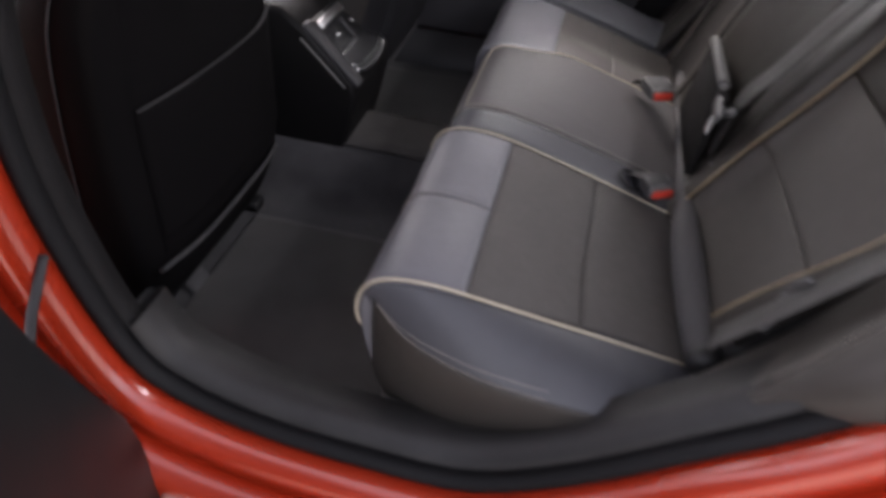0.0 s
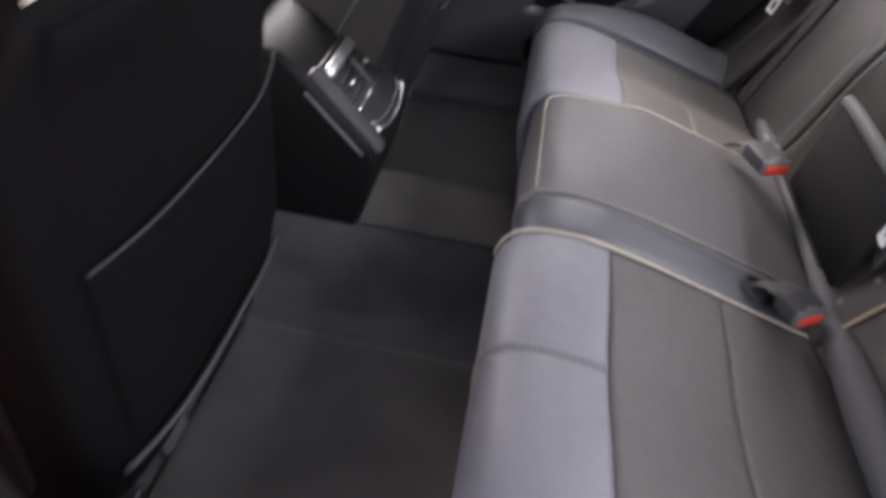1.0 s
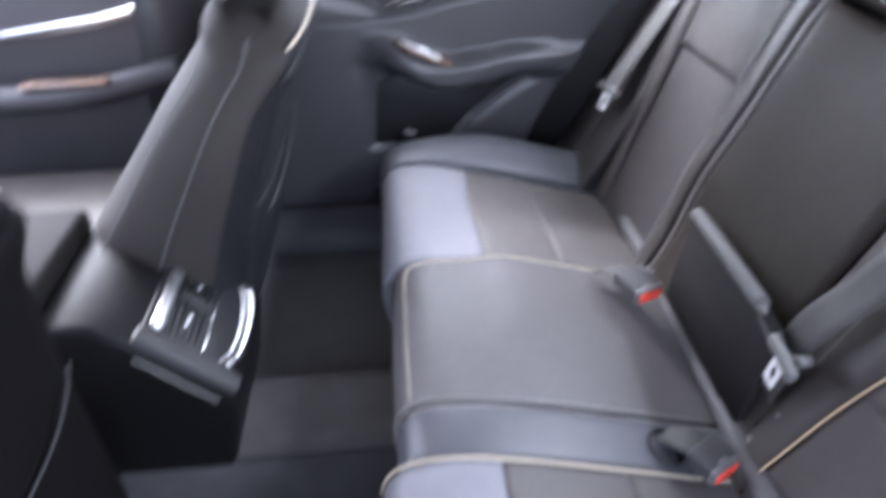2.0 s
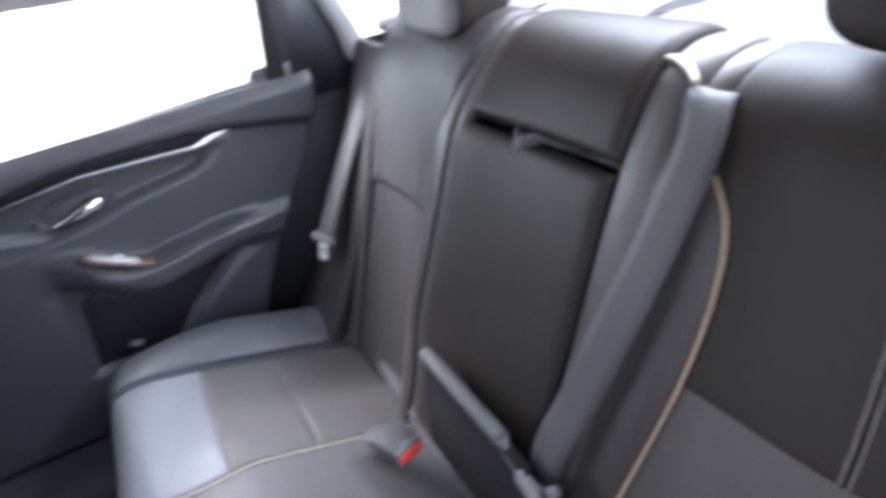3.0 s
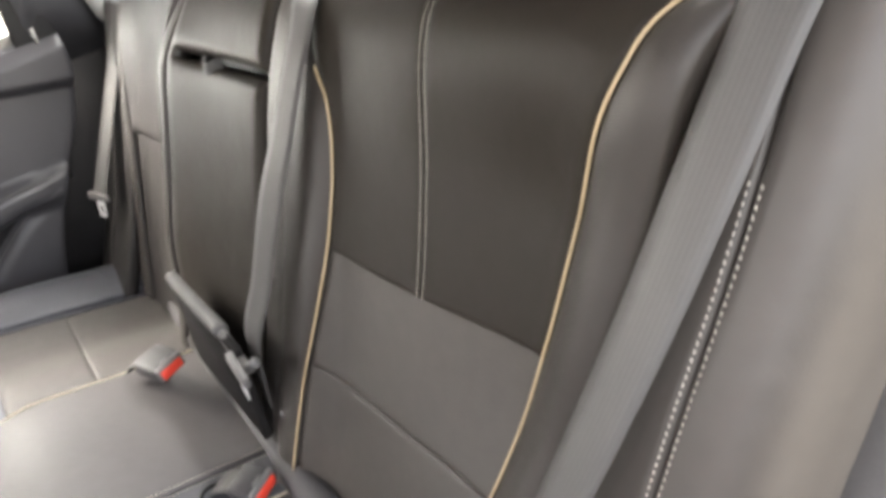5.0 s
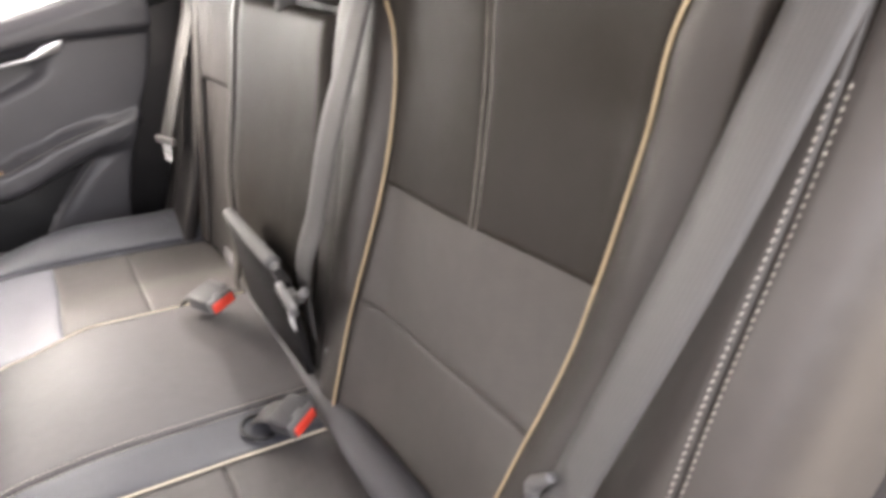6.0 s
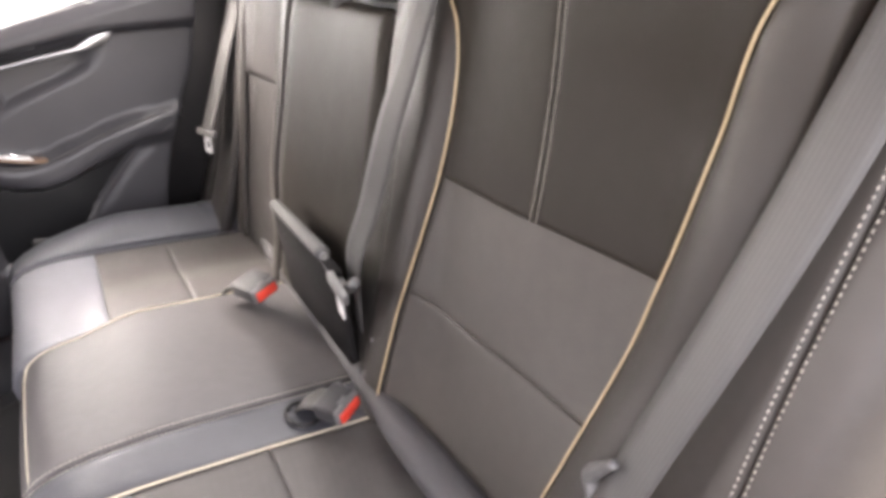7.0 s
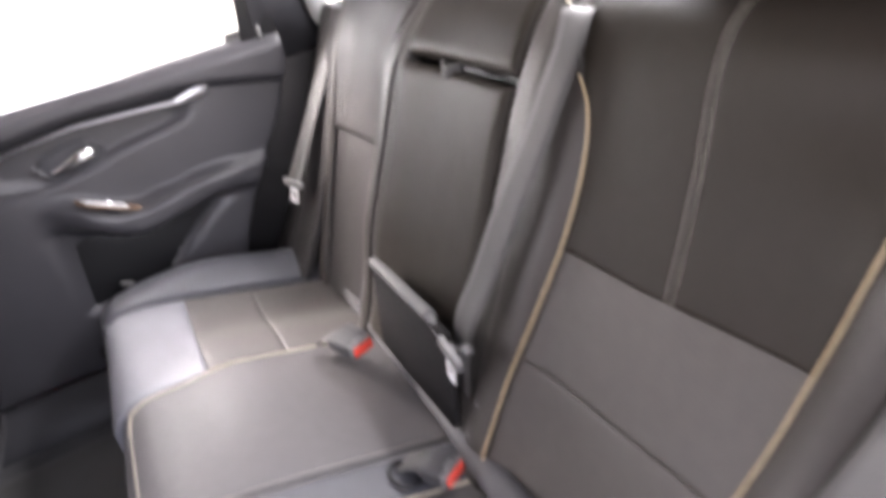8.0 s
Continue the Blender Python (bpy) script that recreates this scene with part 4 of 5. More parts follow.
def grow(o, d, ox=0.0):
    c = Vector((0.25, 0.66))
    out = []
    for i in range(len(o)):
        a, b = Vector(o[i - 1]), Vector(o[(i + 1) % len(o)])
        t = (b - a).normalized()
        n = Vector((t.y, -t.x))
        p = Vector(o[i])
        if n.dot(p - c) < 0:
            n = -n
        out.append((p.x + n.x * d + ox, p.y + n.y * d))
    return out


def edge_rect(o):
    """The opening's points pushed out to the body side's rim."""
    out = []
    for x, z in o:
        dx, dz = x - 0.25, z - 0.66
        k = min((1.25 if dx > 0 else 1.05) / max(1e-6, abs(dx)), (0.60 if dz > 0 else 0.60) / max(1e-6, abs(dz)))
        out.append((0.25 + dx * k, 0.66 + dz * k))
    return out


shell = tagged(new("car_body"), "orange-red car body shell with black door seals", "car body", kind="structure")
part("seal", collar(bmesh.new(), grow(OPEN, -0.012), grow(OPEN, 0.003), -0.722, -0.750), RUBBER, shell, "black rubber door seal")
low = lambda p: p[0] > -0.245 and p[1] < 0.62
# One trim ring with the sill's; its darker colour stands for less light.
part("trim_ring", collar(bmesh.new(), grow(OPEN, -0.014), grow(OPEN, 0.010), -0.690, -0.724, lambda p: p[0] < -0.222 or p[1] > 0.60), PILLAR_DARKENED, shell, "plastic pillar trim, darkened for the weaker light on it")
part("sill_trim", collar(bmesh.new(), grow(OPEN, -0.024), grow(OPEN, 0.010), -0.645, -0.724, low), SCUFF, shell, "dark grey plastic sill trim")
part("rear_seal", collar(bmesh.new(), grow(OPEN, -0.002), grow(OPEN, 0.085), -0.752, -0.834, lambda p: p[0] > 0.5 and p[1] > 0.47), SEAL_GREY, shell, "grey rubber seal along the rear edge of the opening")
part("jamb", collar(bmesh.new(), grow(OPEN, 0.001), grow(OPEN, 0.055), -0.738, -0.790), PAINT, shell, "orange-red painted jamb")
part("body_side", collar(bmesh.new(), grow(OPEN, 0.050), edge_rect(OPEN), -0.775, -0.83), PAINT, shell, "orange-red painted body side")
sill = bmesh.new()
prism(sill, [(-0.625, 0.085), (-0.645, 0.118), (-0.69, 0.135), (-0.725, 0.135), (-0.725, 0.03), (-0.625, 0.03)], -0.30, 0.42, "x", 0.004)
part("scuff_plate", sill, SCUFF, shell, "dark grey plastic scuff plate")
sill = bmesh.new()
prism(sill, [(0.66, 0.07), (0.685, 0.125), (0.74, 0.15), (0.80, 0.15), (0.80, 0.02), (0.66, 0.02)], -1.2, 0.55, "x", 0.004)
part("scuff_plate", sill, PLASTIC_SOFT, shell, "dark plastic scuff plate")
part("striker", tube(bmesh.new(), curve([(-0.297, -0.760, 0.437), (-0.290, -0.785, 0.420), (-0.284, -0.815, 0.396), (-0.270, -0.846, 0.376), (-0.266, -0.858, 0.370)], 14), 0.0062, 8, 0.6), BUCKLE_GREY, shell, "dull grey door check strap")
# roof, headliner, pillars
roof = bmesh.new()
box(roof, (-0.9, -0.66, 1.235), (0.90, 0.66, 1.26), 0.01)
part("roof", roof, PAINT, shell)
ceil_ = bmesh.new()
box(ceil_, (-0.9, -0.66, 1.215), (0.88, 0.66, 1.232), 0.006)
tagged(part("ceiling", ceil_, HEADLINER, None), "grey fabric headliner", "headliner", kind="structure")


def slab(bm, a, b, c, d, thick):
    """A four-cornered panel with thickness."""
    q = [Vector(p) for p in (a, b, c, d)]
    n = (q[1] - q[0]).cross(q[3] - q[0]).normalized() * thick
    v = [bm.verts.new(p) for p in q] + [bm.verts.new(p + n) for p in q]
    for f in ((0, 1, 2, 3), (4, 5, 6, 7), (0, 1, 5, 4), (1, 2, 6, 5), (2, 3, 7, 6), (3, 0, 4, 7)):
        bm.faces.new([v[i] for i in f])
    return bm


# far body side: quarter pillar, rails, lower wall
part("quarter_trim", slab(bmesh.new(), (0.18, 0.785, 0.03), (1.0, 0.785, 0.03), (1.0, 0.765, 0.80), (0.50, 0.775, 0.80), 0.02), PILLAR_DARKENED, shell, "black plastic quarter trim")
part("pillar_trim", slab(bmesh.new(), (0.555, 0.772, 0.72), (0.735, 0.768, 0.72), (0.664, 0.752, 1.0), (0.575, 0.735, 1.06), 0.02), PLASTIC_SOFT, shell, "dark quarter pillar trim")
part("roof_rail", slab(bmesh.new(), (-0.9, 0.58, 1.22), (1.15, 0.55, 1.22), (1.05, 0.74, 0.93), (-0.9, 0.74, 1.08), 0.03), PLASTIC_SOFT, shell)
part("roof_rail", slab(bmesh.new(), (-0.9, -0.66, 1.22), (1.1, -0.66, 1.20), (1.1, -0.72, 1.14), (-0.9, -0.72, 1.14), -0.03), PLASTIC_SOFT, shell)
part("outer_side", slab(bmesh.new(), (-1.0, 0.85, -0.12), (1.6, 0.85, -0.12), (1.6, 0.85, 0.72), (-1.0, 0.85, 0.66), 0.02), PAINT, shell)
part("pillar", slab(bmesh.new(), (-0.52, 0.80, -0.02), (-0.22, 0.80, -0.02), (-0.27, 0.72, 1.12), (-0.37, 0.72, 1.12), 0.03), PLASTIC, shell, "black centre pillar trim")
part("pillar", slab(bmesh.new(), (-0.44, -0.735, 0.0), (-0.315, -0.735, 0.0), (-0.335, -0.700, 1.16), (-0.44, -0.700, 1.16), 0.02), PILLAR_DARKENED, shell, "black centre pillar trim")
part("rear_wall", slab(bmesh.new(), (1.0, -0.78, 0.0), (1.0, 0.78, 0.0), (1.0, 0.78, 0.77), (1.0, -0.78, 0.77), 0.02), PLASTIC, shell)
part("boot_lid", slab(bmesh.new(), (1.22, -0.74, 0.86), (1.6, -0.74, 0.80), (1.6, 0.74, 0.80), (1.22, 0.74, 0.86), 0.02), PAINT, shell)
part("bulkhead", slab(bmesh.new(), (-1.3, -0.80, -0.1), (-1.3, 0.80, -0.1), (-1.3, 0.80, 0.72), (-1.3, -0.80, 0.72), -0.02), PLASTIC, shell)
part("underside", slab(bmesh.new(), (-1.3, -0.80, 0.0), (1.5, -0.80, 0.0), (1.5, 0.80, 0.0), (-1.3, 0.80, 0.0), 0.02), PLASTIC, shell)
shelf = thing("parcel_shelf", "pale grey felt parcel shelf under the rear window", "parcel shelf", (1.0, 0, 0.87))
part("board", pad(lambda u, v: Vector((u - 0.12 * max(0.0, v) * (1.40 - u) / 0.55, v, 0.864 - 0.030 * max(0.0, v + 0.25))), 0.850, 1.40, -0.72, 0.72, 10, 24, 0.004, 0.02, 0.02, (0, 0, 1)), SHELF, shelf)

# pale frame of the quarter window, and the dark pillars beside the rear window
qi = closed_curve([(0.752, 0.785), (0.722, 0.85), (0.698, 0.918), (0.714, 0.938), (0.845, 0.890), (0.93, 0.80), (0.91, 0.78), (0.83, 0.778)], 60)
qo = closed_curve([(0.712, 0.755), (0.683, 0.84), (0.652, 0.930), (0.692, 0.978), (0.89, 0.928), (0.98, 0.80), (0.95, 0.742), (0.83, 0.738)], 60)
part("quarter_window_frame", collar(bmesh.new(), qi, qo, 0.732, 0.765), PALE_TRIM, shell, "pale grey quarter window frame")
for sd in (-1, 1):
    part("rear_pillar", slab(bmesh.new(), (0.97, sd * 0.74, 0.80), (1.40, sd * 0.30, 0.80), (1.30, sd * 0.28, 1.10), (0.90, sd * 0.62, 1.22), 0.02 * sd), PLASTIC_SOFT, shell, "dark rear pillar trim")
bm = bmesh.new()
oval = [Vector((0.962 + 0.095 * math.cos(a) - 0.012 * math.sin(a), 0.060 + 0.042 * math.sin(a) + 0.022 * math.cos(a), 0.8605)) for a in [2 * math.pi * k / 32 for k in range(33)]]
tube(bm, oval, 0.003, 8, cap=False)
part("speaker_rim", bm, PALE_TRIM, shelf, "pale oval speaker rim")
bm = bmesh.new()
prism(bm, [(p.x, p.y) for p in oval[:-1]], 0.848, 0.8590, "z")
part("speaker_grille", bm, PLASTIC, shelf, "black oval speaker grille")
bm = bmesh.new()
box(bm, (-0.045, -0.007, -0.004), (0.045, 0.007, 0.002), 0.002, 2, Matrix.Translation((0.880, 0.330, 0.8505)) @ pose(0, 0, 0, 0, 0, 14))
part("shelf_slot", bm, PLASTIC, shelf, "black slot in the shelf")

# far rear door
door = thing("rear_door", "closed black rear door trim with chrome handle and armrest", "car door", (0.15, 0.76, 0.15))
Z_CREASE = lerp_table([(-0.35, 0.69), (0.02, 0.712), (0.14, 0.722), (0.38, 0.716), (0.46, 0.702), (0.60, 0.672)])
Z_SCOOP = lerp_table([(-0.1, 0.60), (0.10, 0.610), (0.20, 0.632), (0.35, 0.656), (0.40, 0.700)])
Z_LEDGE = lerp_table([(0.03, 0.575), (0.085, 0.553), (0.13, 0.526), (0.19, 0.511), (0.27, 0.519), (0.36, 0.527), (0.45, 0.522), (0.52, 0.515)])
LEDGE = lerp_table([(0.0, 0.0), (0.03, 0.006), (0.09, 0.045), (0.16, 0.056), (0.30, 0.044), (0.45, 0.028), (0.53, 0.006)])
Z_POCKET = lerp_table([(0.18, 0.30), (0.25, 0.375), (0.36, 0.455), (0.44, 0.488), (0.50, 0.50)])
REAR_EDGE = lerp_table([(0.16, 0.33), (0.30, 0.375), (0.361, 0.401), (0.46, 0.455), (0.528, 0.502), (0.596, 0.553), (0.66, 0.585), (0.72, 0.606), (0.80, 0.612)])


def door_S(u, v):
    """u along the car, v up: sill band, scooped strip, armrest ledge and pocket as one moulded panel."""
    y = 0.752
    zc, zs, zl = Z_CREASE(u), Z_SCOOP(u), Z_LEDGE(u)
    y -= 0.020 * smooth01(zc - 0.002, zc + 0.014, v) * (1 - 0.6 * smooth01(0.745, 0.775, v))
    y += 0.016 * smooth01(zs - 0.006, zs + 0.010, v) * (1 - smooth01(zc - 0.020, zc, v)) * (1 - smooth01(0.33, 0.40, u))
    under = zl - 0.045 + 0.010 * smooth01(0.2, 0.45, u)
    y -= LEDGE(u) * (1 - smooth01(zl - 0.004, zl + 0.007, v)) * smooth01(under - 0.035, under, v)
    zp = Z_POCKET(u)
    y += 0.022 * smooth01(zp - 0.002, zp + 0.008, v) * (1 - smooth01(under - 0.03, under - 0.005, v)) * smooth01(0.0, 0.03, u)
    y -= 0.008 * (1 - smooth01(zp - 0.03, zp, v)) * smooth01(0.10, 0.22, u)
    return Vector((u, y, v))


bm = pad(lambda v, u: door_S(u, v), 0.16, 0.775, lambda v: -0.38, REAR_EDGE, 110, 80, 0.004, 0.015, 0.03, (0, -1, 0))
part("door_panel", bm, DOOR_TRIM, door)
# Pale tubes stand for the highlights along the armrest ledge and pocket edge.
ledge = [Vector((u, 0.750 - LEDGE(u), Z_LEDGE(u) + 0.001)) for u in [0.10 + 0.036 * k for k in range(11)]]
part("ledge_highlight", tube(bmesh.new(), curve(ledge, 40), 0.0014, 6), STRIP_GREY, door, "thin grey line for the highlight on the armrest edge")
pocket_ = [Vector((u, door_S(u, Z_POCKET(u) - 0.004).y - 0.0045, Z_POCKET(u) - 0.001)) for u in [0.20 + 0.029 * k for k in range(10)]]
part("pocket_highlight", tube(bmesh.new(), curve(pocket_, 40), 0.0012, 6), PLASTIC_GREY, door, "thin grey line for the highlight on the map pocket edge")
bm = bmesh.new()
tube(bm, curve([(-0.37, 0.752, 0.718), (-0.09, 0.752, 0.738), (0.02, 0.752, 0.745), (0.137, 0.752, 0.758), (0.26, 0.754, 0.766), (0.38, 0.756, 0.770), (0.52, 0.758, 0.772), (0.585, 0.758, 0.771)], 40), 0.012, 10)
part("window_sill", bm, PLASTIC_SOFT, door, "black padded window sill")
bm = bmesh.new()
prism(bm, [(-0.22, 0.672), (-0.06, 0.690), (0.02, 0.7025), (0.14, 0.7145), (0.26, 0.7085), (0.345, 0.7035), (0.385, 0.715), (0.424, 0.712), (0.410, 0.694), (0.365, 0.693), (0.26, 0.7015), (0.14, 0.7085), (0.02, 0.698), (-0.06, 0.6860), (-0.22, 0.668)], 0.724, 0.745, "y", 0.002)
part("trim_strip", bm, STRIP, door, "chrome trim strip")
bm = bmesh.new()
tube(bm, curve([(-0.10, 0.732, 0.700), (0.02, 0.731, 0.715), (0.14, 0.730, 0.728), (0.28, 0.730, 0.725)], 24), 0.0022, 8)
part("trim_line", bm, PLASTIC, door, "thin black groove above the strip")
bm = bmesh.new()
prism(bm, [(0.035, 0.638), (0.075, 0.668), (0.150, 0.674), (0.178, 0.654), (0.160, 0.626), (0.075, 0.614)], 0.755, 0.768, "y", 0.004)
cup = part("handle_cup", bm, PLASTIC_SOFT, door)
ring = curve([(x, 0.757, z) for x, z in [(0.035, 0.638), (0.075, 0.668), (0.150, 0.674), (0.178, 0.654), (0.160, 0.626), (0.075, 0.614), (0.035, 0.652)]], 50)
part("cup_rim", tube(bmesh.new(), ring, 0.004, 8, cap=False), DOOR_TRIM, cup)
bm = bmesh.new()
tube(bm, curve([(0.068, 0.742, 0.632), (0.095, 0.735, 0.639), (0.125, 0.733, 0.650), (0.145, 0.735, 0.654), (0.156, 0.742, 0.648)], 20), [0.004 + 0.0065 * smooth01(0, 17, k) for k in range(20)], 10, 1.3)
part("door_handle", bm, CHROME, door, "chrome door lever")


def ledge_plate(outline, h0, h1):
    """A plate on the sloping front of the armrest."""
    bm = bmesh.new()
    prism(bm, outline, h0, h1, "z", 0.0015, 2)
    for v in bm.verts:
        v.co.z += 0.565 - 0.46 * (v.co.x - 0.085)
    return bm


plate = part("switch_plate", ledge_plate([(0.086, 0.738), (0.084, 0.712), (0.105, 0.697), (0.16, 0.692), (0.200, 0.700), (0.205, 0.725), (0.16, 0.740)], -0.004, 0.003), WOOD, door, "brown wood-look inlay on the armrest front")
part("switch", ledge_plate([(0.092, 0.718), (0.108, 0.700), (0.178, 0.696), (0.172, 0.714)], 0.002, 0.008), ZINC, plate, "chrome window switch")
part("switch_edge", ledge_plate([(0.095, 0.730), (0.160, 0.726), (0.160, 0.732), (0.098, 0.736)], 0.002, 0.006), CHROME, plate, "thin chrome bar")
part("cover", prism(bmesh.new(), [(0.086, 0.345), (0.095, 0.352), (0.118, 0.342), (0.110, 0.334)], 0.735, 0.750, "y", 0.002), PLASTIC_GREY, door, "small grey cover in the map pocket")
bm = bmesh.new()
prism(bm, [(0.02, 0.31), (0.19, 0.31), (0.24, 0.365), (0.30, 0.41), (0.36, 0.452), (0.425, 0.482), (0.30, 0.468), (0.18, 0.462), (0.10, 0.475), (0.04, 0.46)], 0.764, 0.772, "y", 0.002)
part("map_pocket", bm, PLASTIC, door, "black map pocket recess")
WIN = [(-0.30, 0.70), (0.10, 0.735), (0.35, 0.755), (0.545, 0.765), (0.56, 0.97), (0.36, 1.00), (0.20, 1.02), (-0.05, 1.05), (-0.28, 1.06)]
part("window_pane", prism(bmesh.new(), WIN, 0.754, 0.758, "y"), GLASS, door, "clear window glass", False).visible_shadow = False
bm = bmesh.new()
tube(bm, [Vector((0.568, 0.742, 0.77)), Vector((0.570, 0.742, 0.80))], 0.004, 8)
part("lock_pin", bm, PALE_TRIM, door, "grey lock pin")
bm = bmesh.new()
prism(bm, [(0.525, 0.765), (0.612, 0.765), (0.60, 0.90), (0.58, 1.05), (0.545, 1.10), (0.550, 0.95)], 0.745, 0.768, "y", 0.004)
part("window_frame", bm, PLASTIC, door, "black window frame")


# far front door behind the passenger seat
fd = thing("front_door", "closed black front door trim with chrome strip", "car door", (-0.7, 0.76, 0.15))
part("door_panel", pad(lambda v, u: Vector((u, 0.755 + 0.02 * smooth01(0.6, 0.8, v), v)), 0.16, 0.72, -1.25, -0.41, 20, 24, 0.006, 0.02, 0.03, (0, -1, 0)), PLASTIC_SOFT, fd)
bm = bmesh.new()
prism(bm, [(-0.9, 0.60), (-0.52, 0.645), (-0.40, 0.672), (-0.38, 0.668), (-0.40, 0.645), (-0.52, 0.622), (-0.9, 0.582)], 0.735, 0.752, "y", 0.003)
part("trim_strip", bm, CHROME, fd, "chrome trim strip")
bm = bmesh.new()
tube(bm, curve([(-0.95, 0.70, 0.50), (-0.6, 0.69, 0.50), (-0.36, 0.735, 0.53)], 24), 0.03, 10)
part("armrest", bm, PLASTIC_SOFT, fd)
bm = bmesh.new()
box(bm, (-0.68, 0.665, 0.528), (-0.50, 0.70, 0.536), 0.003)
part("wood_inlay", bm, WOOD, fd, "brown wood-look inlay")

# ---------------------------------------------------------------- front seats and console
FRONT_BACK = [(-0.345, 0.15), (-0.310, 0.20), (-0.285, 0.25), (-0.250, 0.38), (-0.212, 0.52), (-0.165, 0.65), (-0.118, 0.725), (-0.105, 0.758), (-0.135, 0.778)]


def front_seat(yc, label, lean, dx, hide, panel, H=0.24):
    FBACK = Profile([(x + dx - lean * (z - 0.24), z) for x, z in FRONT_BACK])
    welt = STRIP_GREY if yc > 0 else BUCKLE_GREY
    t = thing("front_seat", label, "car seat", (-0.4, yc, 0.1), "front seats")

    def S(u, v):
        P = FBACK(u)
        q = (v - yc) / H
        return Vector((P.x - 0.05 * q ** 4, v, P.z - 0.035 * q ** 4 * smooth01(0.4, 0.66, u)))
    taper = lambda u: H - 0.05 * smooth01(0.45, 0.70, u)
    depth = lambda u: 0.21 - 0.06 * smooth01(0.1, 0.6, u) if yc < 0 else 0.36 - 0.20 * smooth01(0.05, 0.64, u)
    body = bmesh.new()
    rows = []
    n = 26
    for i in range(n + 1):
        u = FBACK.len * i / n
        P = FBACK(u)
        k_ = math.sqrt(max(0.06, 1 - (max(0.0, u - FBACK.len + 0.05) / 0.05) ** 2))
        w = taper(u) - 0.05 * (1 - k_)
        dep = depth(u) * (0.35 + 0.65 * k_)
        ring_ = []
        for k in range(28):
            a = 2 * math.pi * k / 28
            sx = math.copysign(abs(math.cos(a)) ** 0.55, math.cos(a))
            sy = math.copysign(abs(math.sin(a)) ** 0.5, math.sin(a))
            ring_.append(body.verts.new((P.x - 0.02 * (1 - k_) - dep * 0.5 + dep * 0.5 * sx, yc + w * sy, P.z - 0.03 * abs(sy) ** 4 * smooth01(0.5, 0.7, u))))
        rows.append(ring_)
    for a, b in zip(rows, rows[1:]):
        for k in range(28):
            body.faces.new((a[k], a[(k + 1) % 28], b[(k + 1) % 28], b[k]))
    body.faces.new(rows[0])
    body.faces.new(rows[-1])
    body.normal_update()
    bmesh.ops.recalc_face_normals(body, faces=body.faces)
    for f in body.faces:
        f.material_index = 1 if f.normal.x > 0.55 else 0
    part("backrest", body, [hide, panel], t)
    part("back_panel", pad(S, 0.115, 0.60, yc - 0.205, yc + 0.205, 20, 16, 0.010, 0.02, 0.02, (1, 0, 0.2)), panel, t, "black back panel")
    pocket = part("map_pocket", pad(S, 0.15, 0.375, yc - 0.200, yc + 0.200, 16, 16, 0.010, 0.015, 0.02, (1, 0, 0.2), lift=0.006), panel, t, "black map pocket")
    if yc < 0:
        at = [(-0.545, 0.518), (-0.51, 0.524), (-0.44, 0.523), (-0.34, 0.518), (-0.25, 0.519), (-0.195, 0.527), (-0.160, 0.537)]
        rim = on(S, [(FBACK.at_z(z), y) for y, z in at], 50, 0.021, (1, 0, 0.2))
    else:
        rim = on(S, [(0.355, yc - 0.185), (0.36, yc - 0.10), (0.362, yc), (0.366, yc + 0.10), (0.375, yc + 0.18)], 40, 0.024, (1, 0, 0.2))
    part("pocket_piping", tube(bmesh.new(), rim, 0.0016, 8), BUCKLE_GREY, pocket, "pale pocket edge")
    low = on(S, [(0.100, yc - 0.215), (0.108, yc - 0.165), (0.110, yc), (0.112, yc + 0.165)], 40, 0.012, (1, 0, 0.2))
    part("lower_edge", tube(bmesh.new(), low, 0.004, 8), BUCKLE_GREY, t, "grey lower edge of the back panel")
    for sd in (-1, 1):
        edge = [Vector((FBACK(u).x - 0.48 * depth(u), yc + sd * (taper(u) + 0.001), FBACK(u).z)) for u in [0.08 + 0.58 * k / 14 for k in range(15)]]
        part("piping", tube(bmesh.new(), curve(edge, 40), 0.0013, 8), welt, t, "leather piping")
        edge = [Vector((FBACK(u).x - 0.84 * depth(u), yc + sd * (taper(u) - 0.008), FBACK(u).z)) for u in [0.08 + 0.58 * k / 14 for k in range(15)]]
        part("piping", tube(bmesh.new(), curve(edge, 40), 0.0013, 8), welt, t, "leather piping")
    ue = FBACK.len - 0.028
    edge = [Vector((FBACK(ue).x + 0.002 - 0.03 * abs(q) ** 6, yc + q * taper(ue), FBACK(ue).z - 0.03 * abs(q) ** 4)) for q in [-0.97 + 1.94 * k / 20 for k in range(21)]]
    part("piping", tube(bmesh.new(), curve(edge, 50), 0.0022, 8), PIPING_PALE, t, "pale piping")
    top = FBACK(FBACK.len)
    # Pale grey stands for the window's reflection on the shoulder's own leather.
    part("shoulder_pad", pad(lambda u, v: Vector((u, v, top.z - 0.020 - 0.045 * abs((v - yc) / 0.2) ** 4 - 0.1 * (u - top.x))), top.x - 0.125, top.x - 0.012, yc + 0.09, yc + 0.215, 8, 14, 0.016, 0.03, 0.03, (0, 0, 1)), LEATHER_GREY, t, "leather shoulder panel, pale grey for the window's reflection")
    bm = bmesh.new()
    box(bm, (-0.86, yc - 0.24, 0.20), (-0.36, yc + 0.24, 0.36), 0.05, 4)
    part("seat_cushion", bm, LEATHER_SIDE, t)
    bm = bmesh.new()
    box(bm, (-0.80, yc - 0.20, 0.085), (-0.36, yc + 0.20, 0.205), 0.01)
    part("seat_base", bm, PLASTIC, t)
